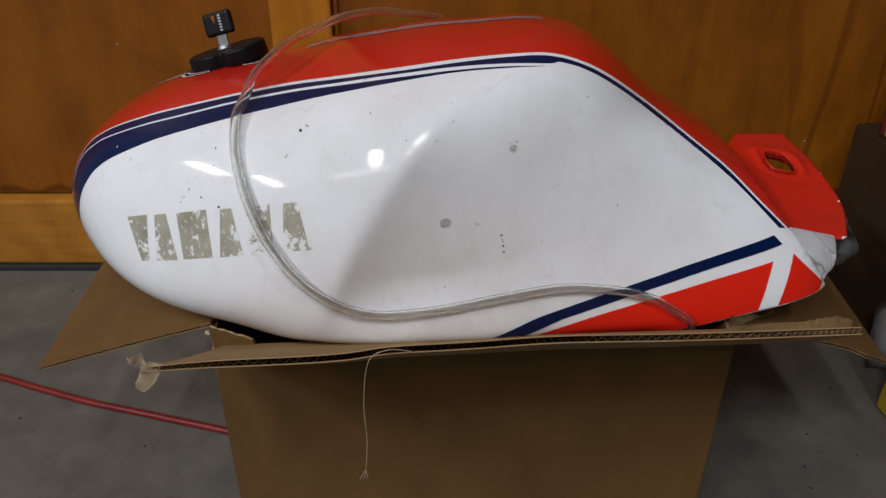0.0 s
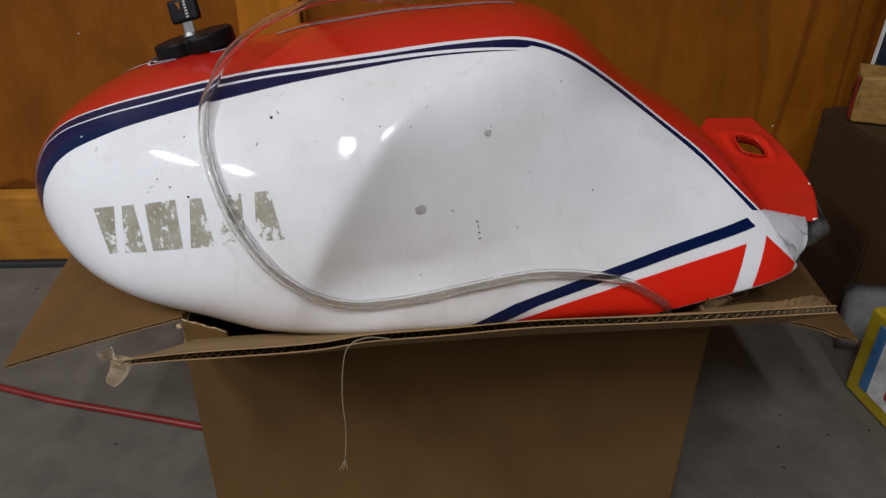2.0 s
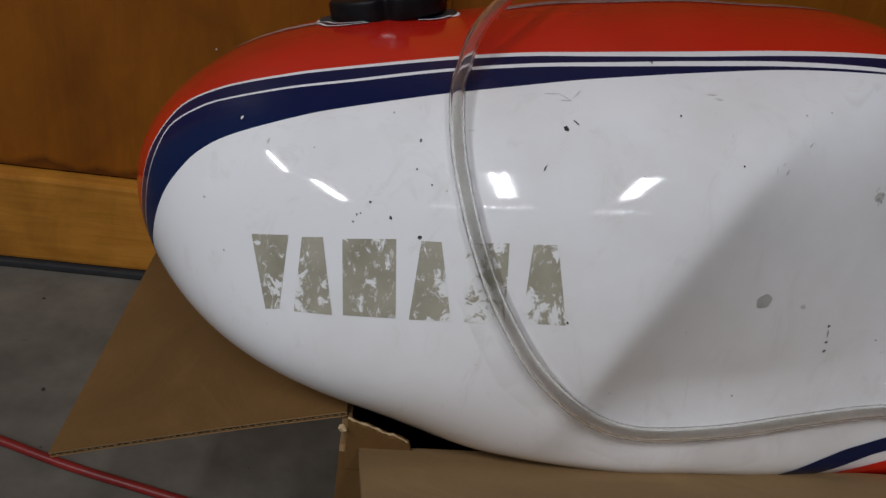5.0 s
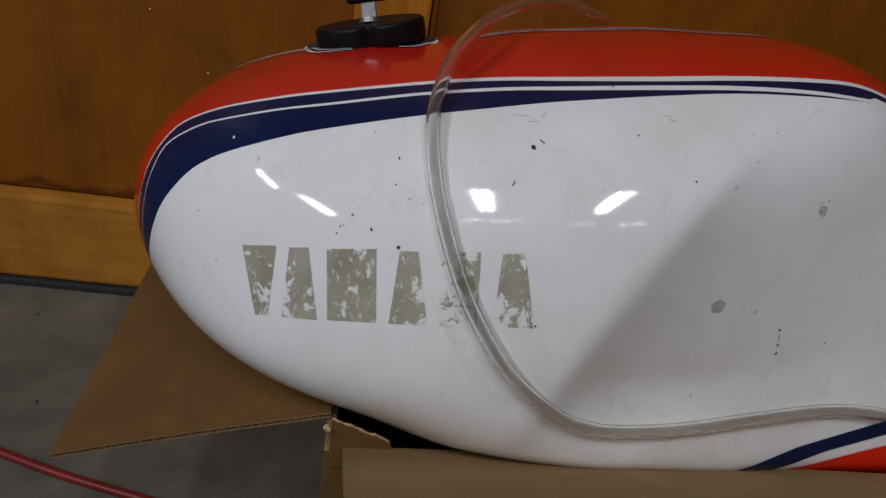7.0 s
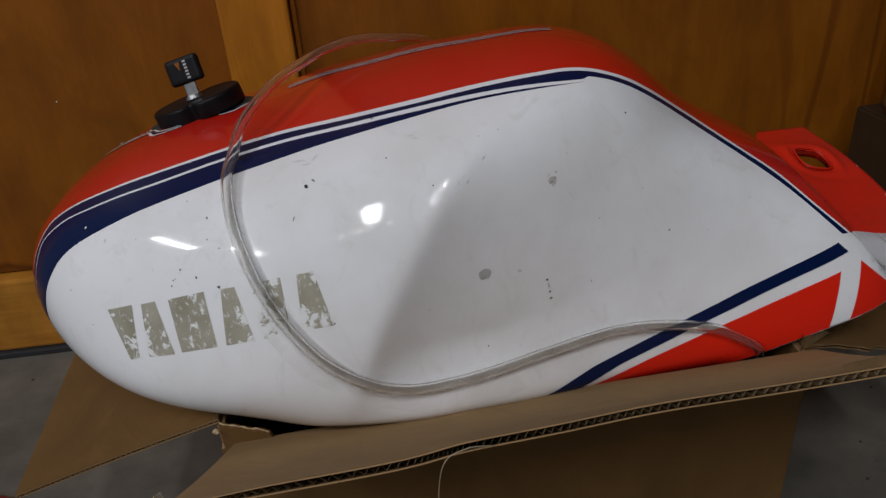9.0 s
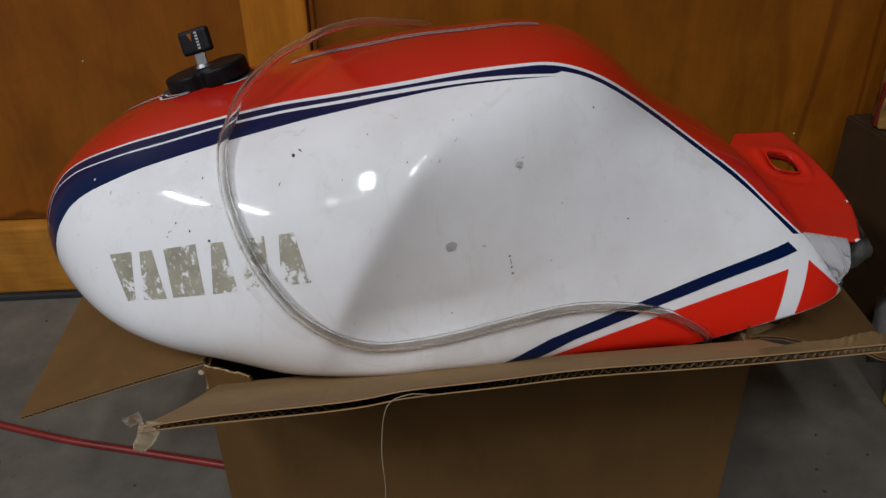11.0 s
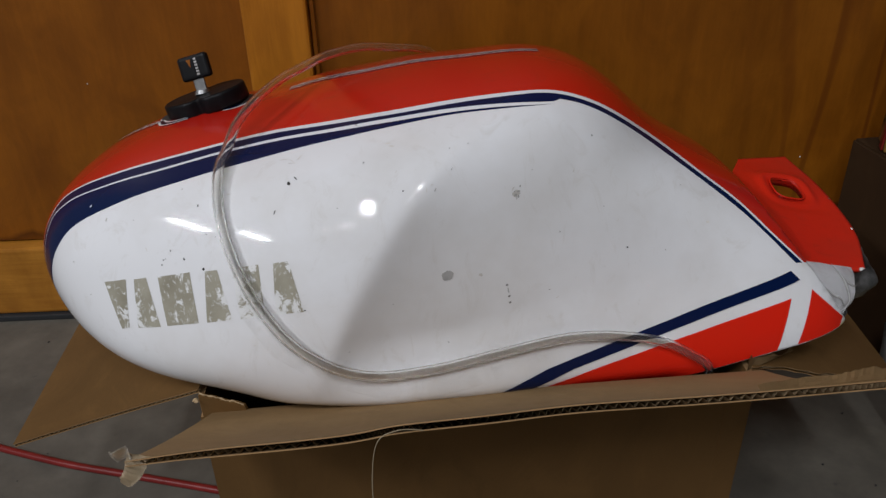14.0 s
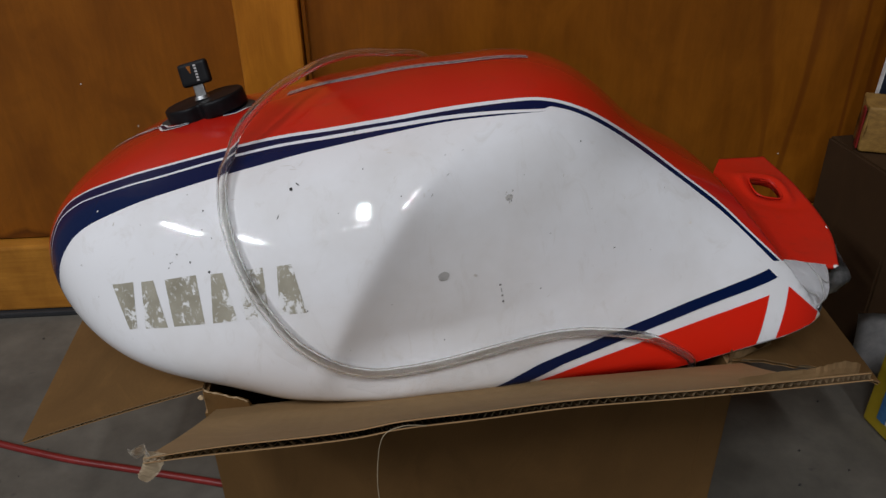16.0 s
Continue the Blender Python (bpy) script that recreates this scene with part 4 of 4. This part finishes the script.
    tz = [0.2395 - 0.014 * i / n + 0.0006 * rnd.uniform(-1, 1) - 0.012 * max(0, i / n - 0.93) / 0.07 for i in range(n + 1)]
    rows = [[Vector((BX0 + 0.003 + 0.036 * i / n, BY0 + y, z if z else tz[i] + dz)) for i in range(n + 1)]
            for z, dz, y in ((0.205, 0, -0.001), (0, 0, -0.0025), (0, 0, 0.0015), (0.205, 0, 0.002))]
    grid_face(bm, rows)
    bmesh.ops.recalc_face_normals(bm, faces=bm.faces)
    scrap = part("torn_corner", bm, CARD, box, "ripped cardboard corner", False)
    bm = bmesh.new()
    edge = [Vector((BX0 + 0.003 + 0.0345 * i / n, BY0 - 0.0005 + 0.0006 * rnd.uniform(-1, 1), tz[i] + 0.0006)) for i in range(n)]
    sweep(bm, edge, lambda f: 0.0006 + 0.0002 * math.sin(29 * f), 6)
    part("paper_edge", bm, CARD_EDGE, scrap, "pale torn paper edge")
    bm = bmesh.new()
    bmesh.ops.create_icosphere(bm, subdivisions=3, radius=1, matrix=Matrix.Translation((BX0 + 0.001, BY0 - 0.003, 0.2345)) @ Matrix.Diagonal((0.0022, 0.0020, 0.0021, 1)))
    for v in bm.verts:
        v.co += 0.0018 * Vector((noise.noise(v.co * 320), noise.noise(v.co * 320 + Vector((5, 1, 2))), noise.noise(v.co * 320 + Vector((1, 7, 3)))))
    part("crumpled_paper", bm, CARD_EDGE, scrap, "crumpled pale paper at the corner", False)


cardboard_box()


def torn_scrap():
    """Ripped inner ply that stands up where the front flap meets the other side flap."""
    rnd = random.Random(12)
    bm = bmesh.new()
    n = 16
    rows = []
    for j in range(5):
        g = j / 4
        row = []
        for i in range(n + 1):
            f = i / n
            top = 0.2435 - 0.005 * f + 0.0005 * rnd.uniform(-1, 1)
            p = Vector((BX1 - 0.006 + 0.046 * f, BY0 + 0.006 + 0.022 * f, 0.2325))
            p.z += (top - 0.2325) * g
            p.y += 0.006 * g * math.sin(7 * f) + 0.001 * g * rnd.uniform(-1, 1)
            row.append(p)
        rows.append(row)
    grid_face(bm, rows)
    bmesh.ops.solidify(bm, geom=bm.faces[:], thickness=0.0012)
    bmesh.ops.recalc_face_normals(bm, faces=bm.faces)
    tagged(mesh_object("cardboard_scrap", bm, CARD_PALE, False), "ripped curl of pale cardboard ply on the box corner", "cardboard scrap")


torn_scrap()


def paper_tatters():
    """Torn packing tape at the flap's free corner: a buff curl that hangs down and a clear scrap that sticks up."""
    rnd = random.Random(9)
    mid = smooth_path([(-0.1710, 0.3535, 0.3225), (-0.1720, 0.3490, 0.3200), (-0.1742, 0.3485, 0.3150), (-0.1772, 0.3480, 0.3108), (-0.1806, 0.3490, 0.3070), (-0.1836, 0.3510, 0.3046)], 6)
    bm = bmesh.new()
    rows = []
    for i, c in enumerate(mid):
        f = i / (len(mid) - 1)
        d = (mid[min(i + 1, len(mid) - 1)] - mid[max(0, i - 1)]).normalized()
        side = d.cross(Vector((0, -1, 0.25))).normalized()
        w = (0.0125 - 0.0060 * f) * (1 if f < 0.8 else 1 - 3.2 * (f - 0.8)) * rnd.uniform(0.93, 1.07)
        rows.append([c + side * w * k + Vector((0, 1, 0)) * (0.0015 * k * k + 0.0004 * rnd.uniform(-1, 1)) for k in (-0.5, -0.25, 0, 0.25, 0.5)])
    grid_face(bm, rows)
    bmesh.ops.solidify(bm, geom=bm.faces[:], thickness=0.0004)
    bmesh.ops.recalc_face_normals(bm, faces=bm.faces)
    tagged(mesh_object("torn_tape", bm, TAPE), "torn buff paper tape curling down from the flap corner", "tape")
    bm = bmesh.new()
    rows = []
    for j in range(6):
        g = j / 5
        a = Vector((-0.1850, 0.3505, 0.3292)).lerp(Vector((-0.1815, 0.3500, 0.3215)), g)
        b = Vector((-0.1760, 0.3515, 0.3298)).lerp(Vector((-0.1735, 0.3520, 0.3225)), g)
        rows.append([a.lerp(b, i / 6) + Vector((0, -0.0014 * math.sin(5 * i / 6 + 3 * g), 0.0006 * rnd.uniform(-1, 1))) for i in range(7)])
    grid_face(bm, rows)
    bmesh.ops.solidify(bm, geom=bm.faces[:], thickness=0.0003)
    bmesh.ops.recalc_face_normals(bm, faces=bm.faces)
    tagged(mesh_object("clear_tape", bm, FILM), "torn scrap of clear tape stuck to the flap corner", "tape")


paper_tatters()


def loose_string():
    bm = bmesh.new()
    pts = [(-0.018, 0.3535, 0.3305), (-0.025, 0.3515, 0.3335), (-0.032, 0.350, 0.3345), (-0.041, 0.350, 0.330), (-0.0455, 0.35, 0.318), (-0.048, 0.35, 0.291),
           (-0.0475, 0.35, 0.263), (-0.0495, 0.35, 0.237)]
    path = smooth_path(pts, 8)
    sweep(bm, path, 0.0003, 6)
    for dx in (-0.004, -0.0015, 0.001):
        sweep(bm, smooth_path([pts[-1], (pts[-1][0] + dx * 0.5, 0.35, 0.233), (pts[-1][0] + dx, 0.349, 0.2295)], 3), 0.0003, 5)
    tagged(mesh_object("string", bm, STRING), "thin frayed string hanging from the box flap", "string")


loose_string()


# ---------------------------------------------------------------- red hose on the floor
def air_hose():
    bm = bmesh.new()
    pts = [(-1.6, 1.0 - 0.06, 0.0040), (-1.2, 0.90, 0.0040), (-0.85, 0.815, 0.0040), (-0.56, 0.7225, 0.0040), (-0.48, 0.6940, 0.0040), (-0.41, 0.6700, 0.0040), (-0.333, 0.6490, 0.0040), (-0.24, 0.6235, 0.0040),
           (-0.1915, 0.609, 0.0040)]
    sweep(bm, smooth_path(pts, 10), 0.0040, 12)
    tagged(mesh_object("air_hose", bm, HOSE_RED), "dull red rubber air hose lying on the concrete floor", "hose")


air_hose()


# ---------------------------------------------------------------- clutter beside the door
def side_clutter():
    box = thing("storage_box", (0.68, 0.93, 0), "closed cardboard box standing by the door, coloured dark brown for its shade", "box")
    bm = bmesh.new()
    corners = [(0.528, 0.918), (0.545, 0.775), (0.82, 0.80), (0.81, 0.945)]
    lo = [bm.verts.new((x, y, 0.0)) for x, y in corners]
    hi = [bm.verts.new((x - 0.003, y + 0.002, 0.248)) for x, y in corners]
    bm.faces.new(lo[::-1])
    bm.faces.new(hi)
    for i in range(4):
        j = (i + 1) % 4
        bm.faces.new((lo[i], lo[j], hi[j], hi[i]))
    bmesh.ops.bevel(bm, geom=bm.edges[:], offset=0.003, segments=2, affect="EDGES")
    # the body's shade by the door is in its base colour
    part("body", bm, CARD_SHADED, box, "", False)
    bm = box_bm((0.64, 0.80, 0.2485), (0.70, 0.93, 0.2495))
    part("tape", bm, GREY_PAPER, box, "grey tape across the lid", False)

    plank = thing("timber_offcut", (0.62, 0.92, 0.25), "rough yellow timber offcut lying on the shaded box", "timber")
    bm = box_bm((0.0, 0.0, 0.0), (0.22, 0.045, 0.057), 0.003)
    m = Matrix.Translation((0.533, 0.866, 0.2505)) @ pose(0, 0, 0, 0, 0, -22)
    bmesh.ops.subdivide_edges(bm, edges=bm.edges[:], cuts=3)
    for v in bm.verts:
        v.co += (0.0015 + 0.0035 * max(0, 1 - v.co.x / 0.03)) * Vector((noise.noise(v.co * 60), noise.noise(v.co * 60 + Vector((3, 1, 2))), noise.noise(v.co * 60 + Vector((7, 5, 1)))))
    bmesh.ops.transform(bm, matrix=m, verts=bm.verts)
    part("block", bm, PLANK_WOOD, plank)
    bm = box_bm((-0.003, 0.002, 0.002), (-0.0005, 0.016, 0.053), 0.001)
    bmesh.ops.transform(bm, matrix=m, verts=bm.verts)
    part("painted_end", bm, HOSE_RED, plank, "red painted end", False)

    panel = thing("blue_panel", (0.67, 0.945, 0.31), "dark blue board with a white edge leaning on the door", "board")
    m = Matrix.Translation((0.5785, 0.925, 0.2515)) @ pose(0, 0, 0, -3, 4, 0)
    bm = box_bm((0.0, 0.0, 0.0), (0.25, 0.006, 0.40), 0.001)
    bmesh.ops.transform(bm, matrix=m, verts=bm.verts)
    part("board", bm, DARK_BLUE, panel, "", False)
    bm = box_bm((-0.0016, -0.0004, 0.0), (-0.0003, 0.0064, 0.40), 0.0004)
    bmesh.ops.transform(bm, matrix=m, verts=bm.verts)
    part("edge_trim", bm, PAPER, panel, "white edge", False)

    pack = thing("yellow_pack", (0.56, 0.62, 0), "yellow printed pack with blue and red bands on the floor", "package")
    m = Matrix.Translation((0.4985, 0.668, 0.0)) @ pose(0, 0, 0, 0, 0, -82)
    bm = box_bm((0.0, 0.0, 0.0), (0.26, 0.12, 0.115), 0.006, 3)
    bmesh.ops.transform(bm, matrix=m, verts=bm.verts)
    part("carton", bm, YELLOW, pack, "", False)
    for lo, hi, mt, nm in (((0.035, -0.002, 0.02), (0.25, -0.0005, 0.105), PAPER, "label"),
                           ((0.022, -0.0025, 0.02), (0.034, -0.0005, 0.105), BLUE, "band"),
                           ((0.06, -0.004, 0.062), (0.25, -0.0022, 0.076), PRINT_RED, "band"),
                           ((0.06, -0.004, 0.034), (0.25, -0.0022, 0.044), PRINT_RED, "band")):
        bm = box_bm(lo, hi)
        bmesh.ops.transform(bm, matrix=m, verts=bm.verts)
        part(nm, bm, mt, pack, "", False)

    bm = bmesh.new()
    rows = []
    for j in range(7):
        row = []
        for i in range(7):
            p = Vector((0.519 + 0.10 * i / 6, 0.735 - 0.012 * i / 6 + 0.02 * j / 6, 0.0012 + 0.085 * j / 6))
            p.y += 0.004 * noise.noise(p * 30)
            row.append(p)
        rows.append(row)
    grid_face(bm, rows)
    bmesh.ops.solidify(bm, geom=bm.faces[:], thickness=0.0008)
    tagged(mesh_object("paper_bag", bm, GREY_PAPER), "crumpled grey paper sheet standing against the shaded box", "paper")


side_clutter()


def floor_grit():
    """A few crumbs of dirt on the concrete."""
    rnd = random.Random(21)
    bm = bmesh.new()
    for i in range(46):
        x, y = (rnd.uniform(-0.75, -0.2), rnd.uniform(0.3, 0.93)) if i % 3 else (rnd.uniform(0.26, 0.5), rnd.uniform(0.3, 0.8))
        r = rnd.uniform(0.0006, 0.0016)
        a = rnd.uniform(0, 360)
        bmesh.ops.create_icosphere(bm, subdivisions=1, radius=1, matrix=pose(x, y, r * 0.4, 0, 0, a) @ Matrix.Diagonal((r * rnd.uniform(1, 2.2), r, r * 0.5, 1)))
    tagged(mesh_object("floor_grit", bm, DARK_CHIP, False), "scattered dark crumbs of dirt on the concrete floor", "dirt", kind="stuff")


floor_grit()
